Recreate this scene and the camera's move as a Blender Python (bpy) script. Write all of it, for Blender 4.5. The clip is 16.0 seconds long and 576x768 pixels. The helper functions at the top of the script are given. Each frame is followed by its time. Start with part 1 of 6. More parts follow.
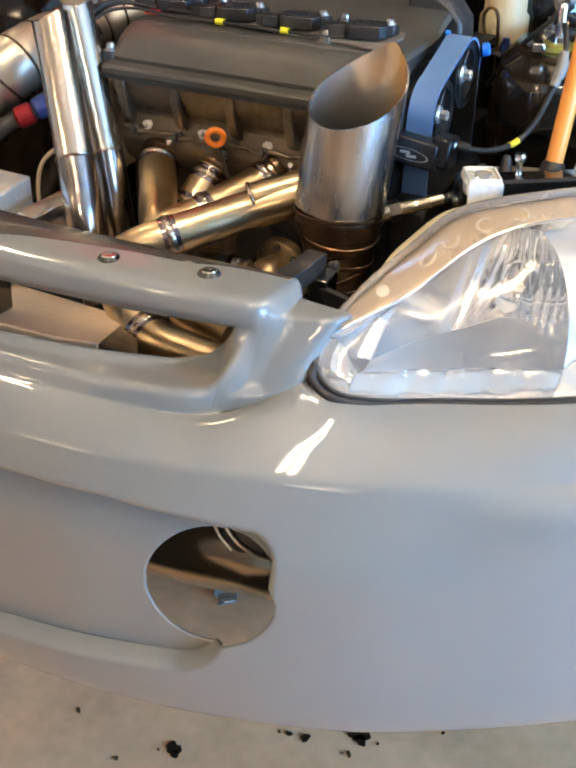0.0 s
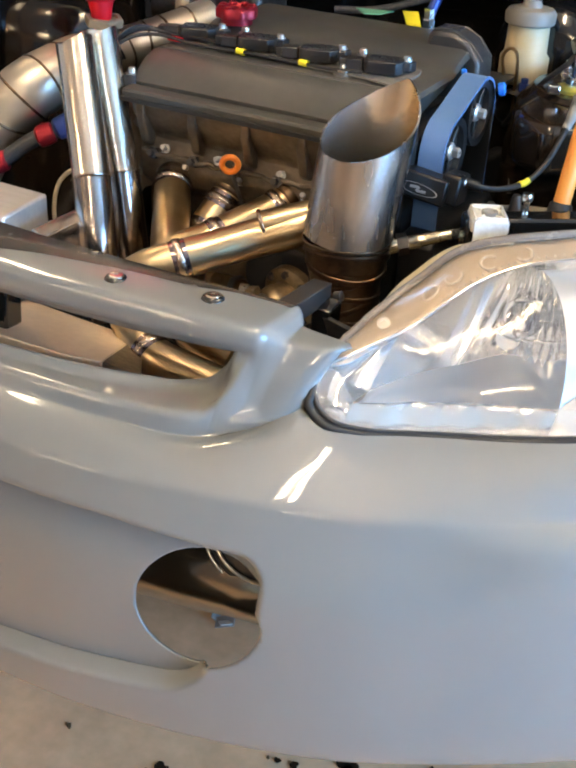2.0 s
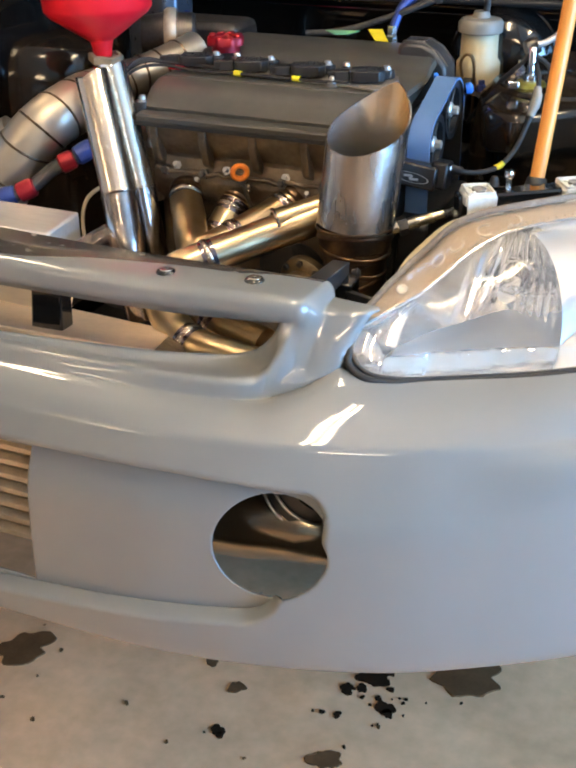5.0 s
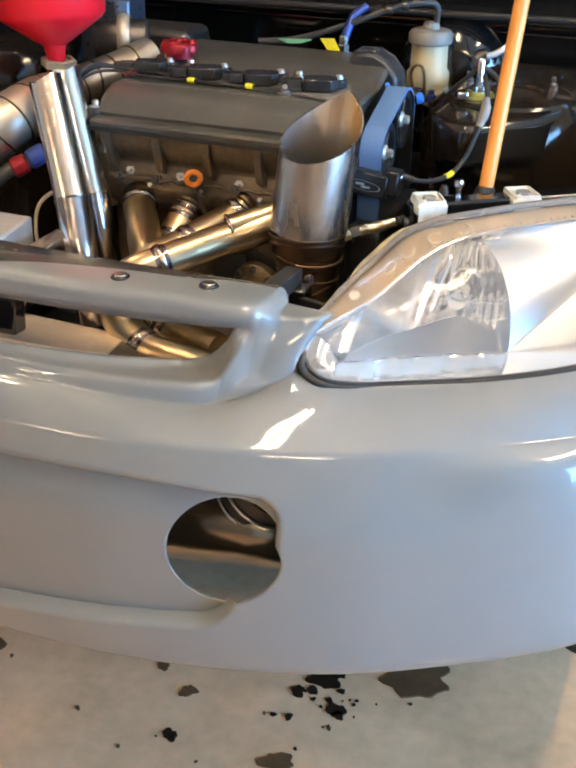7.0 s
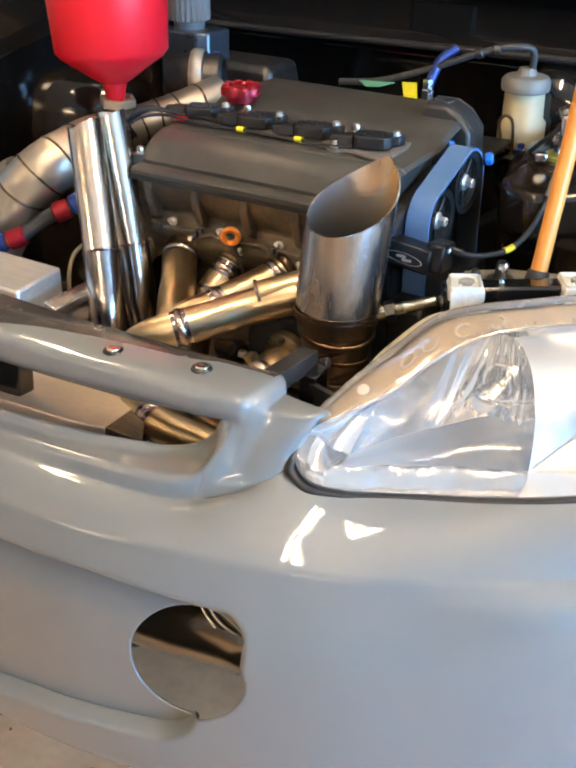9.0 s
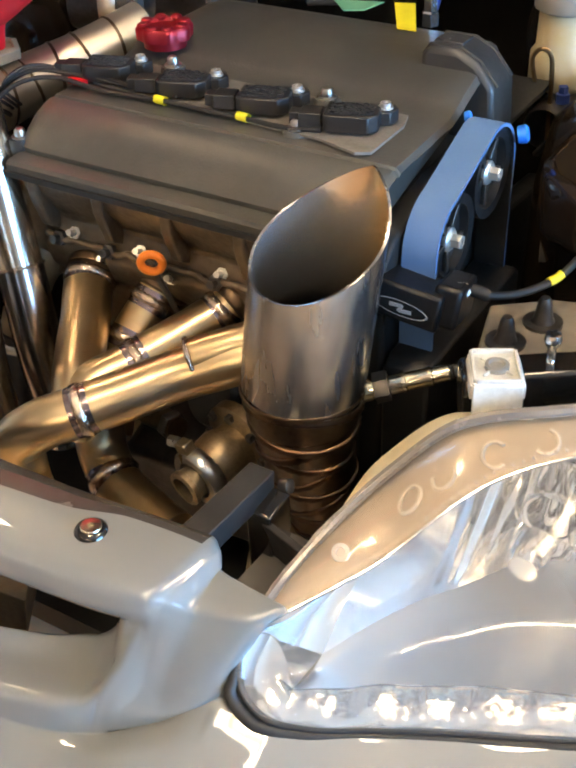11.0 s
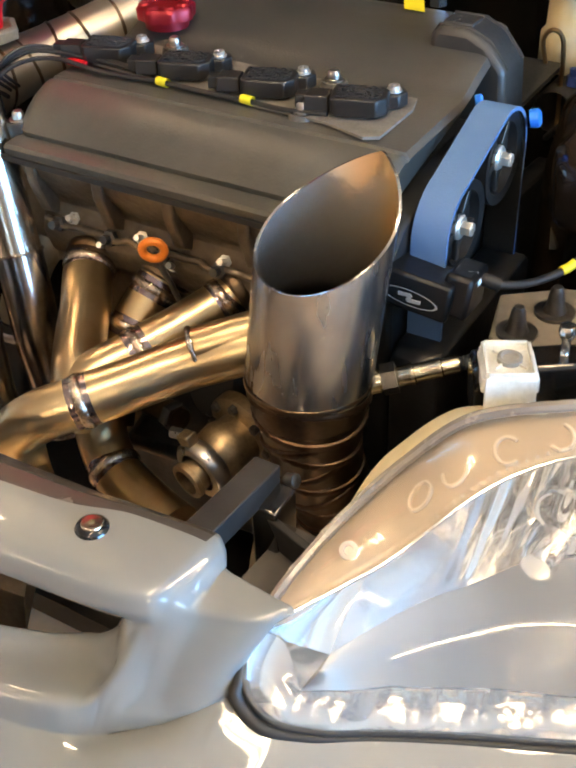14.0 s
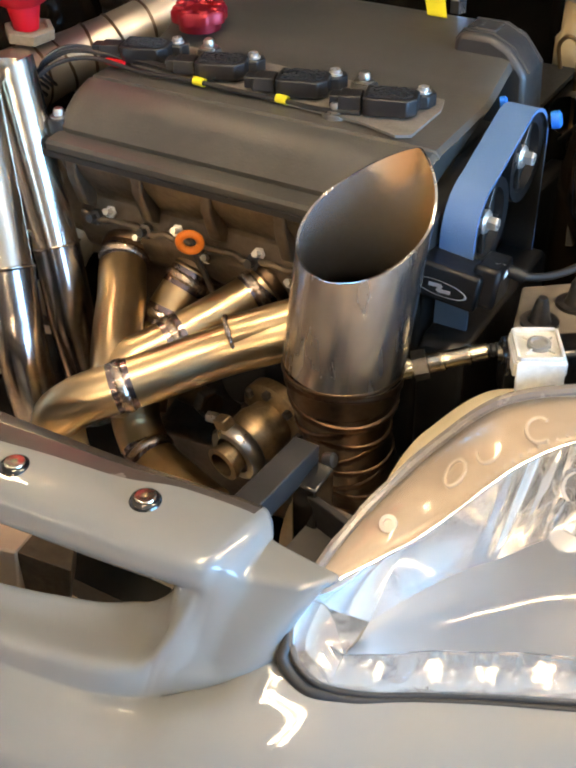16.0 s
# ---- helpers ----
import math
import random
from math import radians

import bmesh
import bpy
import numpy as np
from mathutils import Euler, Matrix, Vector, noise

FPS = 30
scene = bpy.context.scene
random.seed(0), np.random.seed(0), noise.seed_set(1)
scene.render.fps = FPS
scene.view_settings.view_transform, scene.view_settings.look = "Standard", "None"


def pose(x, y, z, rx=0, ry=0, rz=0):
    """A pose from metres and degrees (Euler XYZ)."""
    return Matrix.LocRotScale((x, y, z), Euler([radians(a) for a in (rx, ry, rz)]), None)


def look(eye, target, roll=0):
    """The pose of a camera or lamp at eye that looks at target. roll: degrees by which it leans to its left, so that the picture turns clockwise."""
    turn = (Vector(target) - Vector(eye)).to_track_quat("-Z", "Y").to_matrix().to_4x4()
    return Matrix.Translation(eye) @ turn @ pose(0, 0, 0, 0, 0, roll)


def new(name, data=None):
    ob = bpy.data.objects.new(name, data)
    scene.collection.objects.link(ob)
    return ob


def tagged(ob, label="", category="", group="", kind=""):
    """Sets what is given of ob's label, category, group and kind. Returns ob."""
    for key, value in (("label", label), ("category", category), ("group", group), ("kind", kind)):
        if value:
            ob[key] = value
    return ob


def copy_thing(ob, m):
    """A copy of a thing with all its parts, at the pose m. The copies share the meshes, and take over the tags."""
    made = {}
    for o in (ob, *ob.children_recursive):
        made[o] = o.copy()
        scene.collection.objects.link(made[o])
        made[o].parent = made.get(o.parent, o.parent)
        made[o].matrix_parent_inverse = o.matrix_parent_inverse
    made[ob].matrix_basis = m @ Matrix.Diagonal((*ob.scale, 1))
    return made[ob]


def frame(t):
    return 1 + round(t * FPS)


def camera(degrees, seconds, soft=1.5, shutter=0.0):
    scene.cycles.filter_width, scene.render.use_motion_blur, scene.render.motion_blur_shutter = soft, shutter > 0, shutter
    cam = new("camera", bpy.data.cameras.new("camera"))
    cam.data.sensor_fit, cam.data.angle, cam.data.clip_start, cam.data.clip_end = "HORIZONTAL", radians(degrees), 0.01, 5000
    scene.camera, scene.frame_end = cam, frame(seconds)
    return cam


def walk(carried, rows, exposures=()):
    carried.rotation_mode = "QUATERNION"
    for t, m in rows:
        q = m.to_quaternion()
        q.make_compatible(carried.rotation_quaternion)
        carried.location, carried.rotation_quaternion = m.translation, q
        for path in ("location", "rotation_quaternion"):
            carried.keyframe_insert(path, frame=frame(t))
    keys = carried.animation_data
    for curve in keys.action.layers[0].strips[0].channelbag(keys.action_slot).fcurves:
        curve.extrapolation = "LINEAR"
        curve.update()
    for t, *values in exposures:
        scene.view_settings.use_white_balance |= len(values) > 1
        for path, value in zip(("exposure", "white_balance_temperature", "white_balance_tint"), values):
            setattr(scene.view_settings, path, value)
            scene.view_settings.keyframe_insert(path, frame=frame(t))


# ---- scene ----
cam = camera(29.7, 16.0, soft=2.8)
PATH = [
    (0, (0.079, -0.004, 1.265), (-0.665, 1.534, 0.225), 1.2),
    (0.5, (0.081, -0.009, 1.27), (-0.669, 1.537, 0.246), 0.7),
    (1, (0.091, -0.003, 1.275), (-0.596, 1.587, 0.276), -1.2),
    (1.5, (0.12, 0.009, 1.266), (-0.596, 1.573, 0.245), 0.5),
    (2, (0.104, -0.001, 1.272), (-0.688, 1.539, 0.272), 3.2),
    (2.5, (0.111, 0.008, 1.276), (-0.708, 1.552, 0.303), 2.6),
    (3, (0.153, -0.008, 1.277), (-0.728, 1.509, 0.316), 1.8),
    (3.5, (0.164, -0.024, 1.265), (-0.738, 1.399, 0.188), 2.8),
    (4, (0.118, -0.11, 1.277), (-0.65, 1.465, 0.313), 1.6),
    (4.2, (0.094, -0.159, 1.278), (-0.642, 1.431, 0.313), 0.6),
    (6.3, (0.075, -0.245, 1.29), (-0.621, 1.402, 0.393), -0.5),
    (6.5, (0.072, -0.25, 1.29), (-0.598, 1.394, 0.368), 0.1),
    (7, (0.082, -0.232, 1.289), (-0.536, 1.427, 0.358), 1.1),
    (7.5, (0.087, -0.219, 1.284), (-0.546, 1.415, 0.32), 0.2),
    (8, (0.098, -0.211, 1.289), (-0.548, 1.423, 0.335), -0.3),
    (8.5, (0.133, -0.135, 1.309), (-0.566, 1.469, 0.341), -0.9),
    (9, (0.198, 0.004, 1.333), (-0.718, 1.511, 0.389), 0.5),
    (9.5, (0.172, 0.112, 1.335), (-0.847, 1.506, 0.326), -1.4),
    (10, (0.068, 0.258, 1.344), (-0.807, 1.697, 0.265), 1.0),
    (10.2, (0.044, 0.327, 1.329), (-0.82, 1.733, 0.199), -0.3),
    (12.3, (-0.018, 0.482, 1.315), (-0.88, 1.842, 0.129), -2.9),
    (12.5, (-0.014, 0.476, 1.315), (-0.876, 1.839, 0.132), -2.9),
    (13, (-0.009, 0.467, 1.313), (-0.877, 1.827, 0.131), -2.4),
    (13.5, (-0.015, 0.463, 1.314), (-0.879, 1.824, 0.131), -2.1),
    (14, (-0.02, 0.462, 1.312), (-0.871, 1.815, 0.111), -2.1),
    (14.5, (-0.021, 0.461, 1.313), (-0.872, 1.805, 0.1), -2.3),
    (15, (-0.019, 0.456, 1.314), (-0.875, 1.804, 0.11), -1.9),
    (15.5, (-0.023, 0.443, 1.317), (-0.887, 1.792, 0.12), -1.7),
    (16, (-0.033, 0.402, 1.324), (-0.864, 1.777, 0.132), -1.1),
]
walk(cam, [(t, look(eye, target, roll)) for t, eye, target, roll in PATH],
     exposures=[(0, 0.0, 6500, 10), (9.5, 0.0, 6500, 10), (12.5, 0.06, 6900, 10), (16, 0.06, 6850, 10)])

# ---- world and lights ----
world = bpy.data.worlds.new("World")
scene.world = world
world.use_nodes = True
wn = world.node_tree.nodes
sky = wn.new("ShaderNodeTexSky")
sky.sky_type = 'NISHITA'
sky.sun_disc = False
sky.sun_elevation = radians(40)
sky.sun_rotation = radians(120)
world.node_tree.links.new(sky.outputs[0], wn["Background"].inputs[0])
wn["Background"].inputs[1].default_value = 0.06


def area_lamp(name, m, sx, sy, watts, color):
    d = bpy.data.lights.new(name, 'AREA')
    d.shape, d.size, d.size_y, d.energy, d.color = 'RECTANGLE', sx, sy, watts, color
    ob = new(name, d)
    ob.matrix_world = m
    return ob


area_lamp("door_daylight", look((3.98, 0.45, 1.25), (0.0, 0.6, 0.6)), 3.2, 2.2, 600, (0.24, 0.54, 1.0))


# ---- materials ----
def sock(n, name):
    return n.inputs[name]


def material(name, color, rough=0.5, metal=0.0, vary=0.15, scale=12.0, bump=0.0, bump_scale=60.0, coat=0.0,
             stretch=(1, 1, 1), color2=None, rough_vary=0.1, spec=0.5, trans=0.0, per_object=0.0):
    """A principled surface with colour variation at two scales, gloss variation and fine relief."""
    m = bpy.data.materials.new(name)
    m.use_nodes = True
    nt = m.node_tree
    b = nt.nodes["Principled BSDF"]
    sock(b, "Metallic").default_value = metal
    sock(b, "Coat Weight").default_value = coat
    sock(b, "Coat Roughness").default_value = 0.03
    sock(b, "Specular IOR Level").default_value = spec
    sock(b, "Transmission Weight").default_value = trans
    co = nt.nodes.new("ShaderNodeTexCoord")
    mp = nt.nodes.new("ShaderNodeMapping")
    sock(mp, "Scale").default_value = stretch
    nt.links.new(co.outputs["Object"], mp.inputs[0])

    def noise_tex(s, detail=4.0):
        n = nt.nodes.new("ShaderNodeTexNoise")
        sock(n, "Scale").default_value = s
        sock(n, "Detail").default_value = detail
        nt.links.new(mp.outputs[0], n.inputs["Vector"])
        return n
    big, small = noise_tex(scale), noise_tex(scale * 9)
    add = nt.nodes.new("ShaderNodeMath")
    add.operation = 'MULTIPLY_ADD'
    add.inputs[1].default_value = 0.35
    nt.links.new(small.outputs["Fac"], add.inputs[0])
    nt.links.new(big.outputs["Fac"], add.inputs[2])
    ramp = nt.nodes.new("ShaderNodeMapRange")
    ramp.inputs[1].default_value, ramp.inputs[2].default_value = 0.42, 0.95
    nt.links.new(add.outputs[0], ramp.inputs[0])
    mix = nt.nodes.new("ShaderNodeMix")
    mix.data_type = 'RGBA'
    c2 = color2 or tuple(c * (1 - vary) for c in color)
    mix.inputs[6].default_value = (*(min(1, c * (1 + vary * 0.5)) for c in color), 1)
    mix.inputs[7].default_value = (*c2, 1)
    nt.links.new(ramp.outputs[0], mix.inputs[0])
    last = mix.outputs[2]
    if per_object:
        info = nt.nodes.new("ShaderNodeObjectInfo")
        hsv = nt.nodes.new("ShaderNodeHueSaturation")
        mr = nt.nodes.new("ShaderNodeMapRange")
        mr.inputs[3].default_value, mr.inputs[4].default_value = 1 - per_object, 1 + per_object
        nt.links.new(info.outputs["Random"], mr.inputs[0])
        nt.links.new(mr.outputs[0], hsv.inputs["Value"])
        nt.links.new(last, hsv.inputs["Color"])
        last = hsv.outputs[0]
    nt.links.new(last, sock(b, "Base Color"))
    rr = nt.nodes.new("ShaderNodeMapRange")
    rr.inputs[3].default_value, rr.inputs[4].default_value = max(0.02, rough - rough_vary), min(1, rough + rough_vary)
    nt.links.new(small.outputs["Fac"], rr.inputs[0])
    nt.links.new(rr.outputs[0], sock(b, "Roughness"))
    if bump:
        bt = noise_tex(bump_scale, 3.0)
        bp = nt.nodes.new("ShaderNodeBump")
        sock(bp, "Strength").default_value = bump
        sock(bp, "Distance").default_value = 0.002
        nt.links.new(bt.outputs["Fac"], sock(bp, "Height"))
        nt.links.new(bp.outputs[0], sock(b, "Normal"))
    return m


def emitter(name, color, strength):
    m = bpy.data.materials.new(name)
    m.use_nodes = True
    b = m.node_tree.nodes["Principled BSDF"]
    sock(b, "Base Color").default_value = (*color, 1)
    sock(b, "Emission Color").default_value = (*color, 1)
    sock(b, "Emission Strength").default_value = strength
    return m


def clear_plastic(name, tint, gloss_rough=0.03, haze=0.0):
    """A thin clear pane: see-through, with gloss that grows at grazing angles."""
    m = bpy.data.materials.new(name)
    m.use_nodes = True
    nt = m.node_tree
    nt.nodes.remove(nt.nodes["Principled BSDF"])
    tr, gl, mx, fr = (nt.nodes.new(k) for k in ("ShaderNodeBsdfTransparent", "ShaderNodeBsdfGlossy", "ShaderNodeMixShader", "ShaderNodeFresnel"))
    tr.inputs[0].default_value = (*tint, 1)
    gl.inputs["Roughness"].default_value = gloss_rough
    fr.inputs[0].default_value = 1.5
    nt.links.new(fr.outputs[0], mx.inputs[0])
    nt.links.new(tr.outputs[0], mx.inputs[1])
    nt.links.new(gl.outputs[0], mx.inputs[2])
    last = mx
    if haze:
        df, hz = nt.nodes.new("ShaderNodeBsdfDiffuse"), nt.nodes.new("ShaderNodeMixShader")
        df.inputs[0].default_value = (0.9, 0.88, 0.84, 1)
        hz.inputs[0].default_value = haze
        nt.links.new(mx.outputs[0], hz.inputs[1])
        nt.links.new(df.outputs[0], hz.inputs[2])
        last = hz
    nt.links.new(last.outputs[0], nt.nodes["Material Output"].inputs[0])
    return m


PAINT = material("grey_gloss_paint", (0.164, 0.170, 0.163), 0.45, 0, 0.05, 3, 0.006, 260, coat=1.0, rough_vary=0.04)
OVERSPRAY = material("bare_plastic_edge", (0.060, 0.053, 0.047), 0.24, 0, 0.2, 5, 0.03, 200, color2=(0.045, 0.037, 0.031), spec=0.7)
STEEL = material("brushed_steel", (0.55, 0.53, 0.50), 0.30, 1, 0.2, 14, 0.04, 200, stretch=(1, 1, 0.12), rough_vary=0.08)
STACK = material("heat_stained_stack", (0.51, 0.51, 0.505), 0.27, 1, 0.25, 9, 0.0, 200, stretch=(1, 1, 0.20), color2=(0.30, 0.295, 0.285), rough_vary=0.02)
CHROME_TUBE = material("polished_steel", (0.66, 0.62, 0.56), 0.225, 1, 0.12, 6, 0.0, stretch=(1, 1, 0.25), color2=(0.58, 0.46, 0.30), rough_vary=0.02)
DARK_TUBE = material("heat_stained_steel", (0.38, 0.355, 0.335), 0.21, 1, 0.5, 18, 0.03, 90, color2=(0.16, 0.14, 0.14), rough_vary=0.06)
GOLD = material("straw_tinted_stainless", (0.56, 0.445, 0.27), 0.30, 1, 0.30, 6, 0.0, color2=(0.42, 0.30, 0.165), rough_vary=0.015)
BRONZE = material("heat_browned_steel", (0.145, 0.108, 0.070), 0.36, 1, 0.5, 20, 0.08, 120, color2=(0.07, 0.042, 0.026))
OXIDE = material("dark_oxide_weld", (0.10, 0.062, 0.038), 0.40, 1, 0.5, 40, 0.1, 160, color2=(0.045, 0.028, 0.018))


def heat_tint(name):
    """Steel heated in bands: straw, brown and blue by place along and round the tube; the shade deep inside is painted
    in too.
    """
    m = material(name, (0.50, 0.47, 0.43), 0.30, 1, 0.15, 9, 0.30, 34, color2=(0.44, 0.30, 0.15))
    nt = m.node_tree
    b = nt.nodes["Principled BSDF"]
    co, sep, mr, rp = (nt.nodes.new(k) for k in ("ShaderNodeTexCoord", "ShaderNodeSeparateXYZ", "ShaderNodeMapRange", "ShaderNodeValToRGB"))
    nz, ad = nt.nodes.new("ShaderNodeTexNoise"), nt.nodes.new("ShaderNodeMath")
    nz.inputs["Scale"].default_value = 7
    ad.operation = 'MULTIPLY_ADD'
    ad.inputs[1].default_value = 0.045
    nt.links.new(co.outputs["Object"], sep.inputs[0])
    nt.links.new(co.outputs["Object"], nz.inputs["Vector"])
    nt.links.new(nz.outputs["Fac"], ad.inputs[0])
    nt.links.new(sep.outputs[0], ad.inputs[2])
    mr.inputs[1].default_value, mr.inputs[2].default_value = -0.022, 0.066
    nt.links.new(ad.outputs[0], mr.inputs[0])
    nt.links.new(mr.outputs[0], rp.inputs[0])
    rp.color_ramp.elements[0].color = (0.74, 0.80, 0.86, 1)
    rp.color_ramp.elements[1].color = (0.80, 0.47, 0.17, 1)
    e = rp.color_ramp.elements.new(0.5)
    e.color = (0.80, 0.72, 0.60, 1)
    # the tube's shaded depth is put into the colour, fading out upwards
    depth_shade, dark = nt.nodes.new("ShaderNodeMapRange"), nt.nodes.new("ShaderNodeMix")
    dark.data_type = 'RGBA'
    depth_shade.inputs[1].default_value, depth_shade.inputs[2].default_value = 0.252, 0.330
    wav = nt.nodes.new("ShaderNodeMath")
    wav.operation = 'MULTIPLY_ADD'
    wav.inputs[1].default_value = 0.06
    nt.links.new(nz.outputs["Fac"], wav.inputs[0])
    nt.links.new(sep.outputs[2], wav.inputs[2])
    nt.links.new(wav.outputs[0], depth_shade.inputs[0])
    nt.links.new(depth_shade.outputs[0], dark.inputs[0])
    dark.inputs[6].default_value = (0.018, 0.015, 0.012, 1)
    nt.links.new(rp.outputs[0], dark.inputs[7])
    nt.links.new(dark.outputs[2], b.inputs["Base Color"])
    nt.links.remove(b.inputs["Roughness"].links[0])
    b.inputs["Roughness"].default_value = 0.20
    b.inputs["Metallic"].default_value = 0.85
    return m


TINTED = heat_tint("heat_tinted_steel_shaded_deep")
BRASSY = material("heat_gilded_casting", (0.30, 0.23, 0.14), 0.40, 0.85, 0.5, 30, 0.1, 160, color2=(0.14, 0.10, 0.06))
WELD = material("weld_bead", (0.62, 0.53, 0.43), 0.24, 1, 0.5, 60, 0.5, 320, color2=(0.20, 0.15, 0.14))
HEAT_BAND = material("weld_heat_tint", (0.30, 0.22, 0.18), 0.22, 1, 0.4, 40, 0.0, color2=(0.17, 0.17, 0.24), rough_vary=0.05)
SENSOR_SHELL = material("straw_sensor_shell", (0.66, 0.60, 0.46), 0.24, 1, 0.15, 20, 0.0, rough_vary=0.02)
TITAN = material("brushed_titanium", (0.60, 0.55, 0.46), 0.40, 0.9, 0.2, 6, 0.0, 160, color2=(0.46, 0.41, 0.33), rough_vary=0.02)
ALU = material("brushed_aluminium", (0.74, 0.71, 0.66), 0.38, 0.75, 0.2, 18, 0.05, 220, stretch=(0.2, 1, 1))
TANK = material("warm_sheet_aluminium", (0.84, 0.66, 0.47), 0.45, 0.6, 0.15, 10, 0.05, 160)
ALU_BRIGHT = material("polished_aluminium", (0.80, 0.79, 0.77), 0.18, 1, 0.15, 15)
CAST = material("cast_aluminium_dirty", (0.18, 0.14, 0.098), 0.42, 0.7, 0.5, 14, 0.4, 160, color2=(0.075, 0.058, 0.040))
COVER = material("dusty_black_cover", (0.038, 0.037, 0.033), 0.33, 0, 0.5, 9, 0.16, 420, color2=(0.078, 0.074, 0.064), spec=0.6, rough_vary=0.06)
BLACK_PLASTIC = material("black_plastic", (0.014, 0.014, 0.0145), 0.42, 0, 0.4, 20, 0.08, 300)
HOUSING = material("grey_black_plastic", (0.034, 0.034, 0.033), 0.38, 0, 0.3, 20, 0.08, 300)
COIL_TOP = material("coil_resin", (0.028, 0.031, 0.036), 0.28, 0, 0.3, 30, 0.05, 100)
BLACK_GLOSS = material("black_gloss_paint", (0.008, 0.0075, 0.007), 0.12, 0, 0.4, 4, 0.02, 40, coat=0.7)
BLACK_SATIN = material("brown_black_gloss_paint", (0.020, 0.014, 0.009), 0.13, 0, 0.4, 6, 0.10, 22, spec=0.5, rough_vary=0.05)
BLACK_MATT = material("black_matt", (0.007, 0.007, 0.007), 0.7, 0, 0.4, 8, 0.1, 90)
RUBBER = material("black_rubber", (0.014, 0.014, 0.014), 0.55, 0, 0.3, 30, 0.05, 200)
BELT = material("blue_belt", (0.074, 0.158, 0.33), 0.6, 0, 0.15, 40, 0.15, 600, color2=(0.096, 0.182, 0.35))
ANOD_BLACK = material("black_anodised", (0.010, 0.010, 0.011), 0.35, 0.4, 0.3, 20)
RED_ANOD = material("red_anodised", (0.30, 0.012, 0.022), 0.38, 0.5, 0.2, 30)
BLUE_ANOD = material("blue_anodised", (0.03, 0.06, 0.24), 0.38, 0.5, 0.2, 30)
BLUE_PLUG = material("bright_blue_plastic", (0.02, 0.20, 0.75), 0.4, 0, 0.1, 30)
RED_PLASTIC = material("red_polyethylene", (0.80, 0.012, 0.022), 0.38, 0, 0.08, 8, 0.02, 80, spec=0.4)
YELLOW_ZINC = material("yellow_zinc", (0.55, 0.52, 0.12), 0.35, 0.8, 0.3, 40)
ORANGE = material("orange_plastic", (0.75, 0.20, 0.02), 0.4, 0, 0.15, 30)
ORANGE_STICK = material("orange_varnished_stick", (0.80, 0.32, 0.06), 0.42, 0, 0.15, 12, 0.05, 120, stretch=(1, 1, 0.15))
YELLOW = material("yellow_tape", (0.85, 0.72, 0.03), 0.5, 0, 0.1, 40)
GREEN = material("green_tape", (0.16, 0.42, 0.24), 0.5, 0, 0.1, 40)
WHITE_METAL = material("zinc_white_bracket", (0.72, 0.71, 0.66), 0.4, 0.25, 0.2, 40, 0.1, 160, color2=(0.5, 0.48, 0.42))
PLUG_GREY = material("grey_plug_plastic", (0.24, 0.23, 0.21), 0.5, 0, 0.2, 30)
CREAM = material("cream_plastic", (0.44, 0.345, 0.18), 0.45, 0, 0.3, 20, color2=(0.52, 0.46, 0.32))
LAMP_CHROME = material("vacuum_chrome", (0.95, 0.945, 0.93), 0.13, 1, 0.05, 20, 0.14, 42, rough_vary=0.02)
LAMP_RIM = material("tan_lamp_rim", (0.44, 0.335, 0.23), 0.35, 0.2, 0.2, 12, 0.03, 60)
LAMP_SHELF = material("frosted_chrome", (0.93, 0.92, 0.90), 0.30, 1, 0.06, 14, 0.30, 26, rough_vary=0.015)
LAMP_MARK = material("raised_tan_mark", (0.60, 0.49, 0.36), 0.4, 0.1, 0.1, 12)
BULB_GLASS = clear_plastic("bulb_glass", (0.9, 0.92, 0.95))
LENS = clear_plastic("lens_plastic", (0.98, 0.98, 0.97), 0.05, haze=0.13)
GREY_PRINT = material("grey_print", (0.30, 0.30, 0.30), 0.5)
FIN = material("intercooler_beige", (0.58, 0.50, 0.38), 0.45, 0.6, 0.2, 30, color2=(0.44, 0.37, 0.27))
DARK_STEEL = material("dark_steel", (0.10, 0.095, 0.09), 0.38, 0.8, 0.4, 25, 0.1, 150, color2=(0.05, 0.045, 0.04))
SCUFFED = material("scuffed_black_steel", (0.020, 0.0195, 0.019), 0.30, 0.2, 0.3, 30, 0.0, 140, color2=(0.042, 0.040, 0.038), rough_vary=0.03)
CONCRETE = material("sealed_concrete", (0.74, 0.465, 0.265), 0.5, 0, 0.22, 4.5, 0.06, 30, color2=(0.45, 0.28, 0.15), rough_vary=0.12)
OIL = material("oil_stain", (0.020, 0.011, 0.005), 0.85, 0, 0.3, 40, spec=0.08)
OIL_OLD = material("soaked_oil_stain", (0.105, 0.058, 0.026), 0.9, 0, 0.3, 20, spec=0.1)
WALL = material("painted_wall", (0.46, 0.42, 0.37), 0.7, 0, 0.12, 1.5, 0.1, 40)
# tone for unseen walls, made dark to dim what the bumper reflects
WALL_DARK = material("unseen_dark_wall", (0.16, 0.135, 0.115), 0.7, 0, 0.2, 1.5, 0.1, 40)
CEILING = material("ceiling_board", (0.52, 0.47, 0.40), 0.8, 0, 0.1, 1.5, 0.1, 30)
TUBE_GLOW = emitter("lamp_glow", (1.0, 0.775, 0.50), 112.0)
LAMP_BODY = material("white_lamp_body", (0.75, 0.75, 0.73), 0.5)


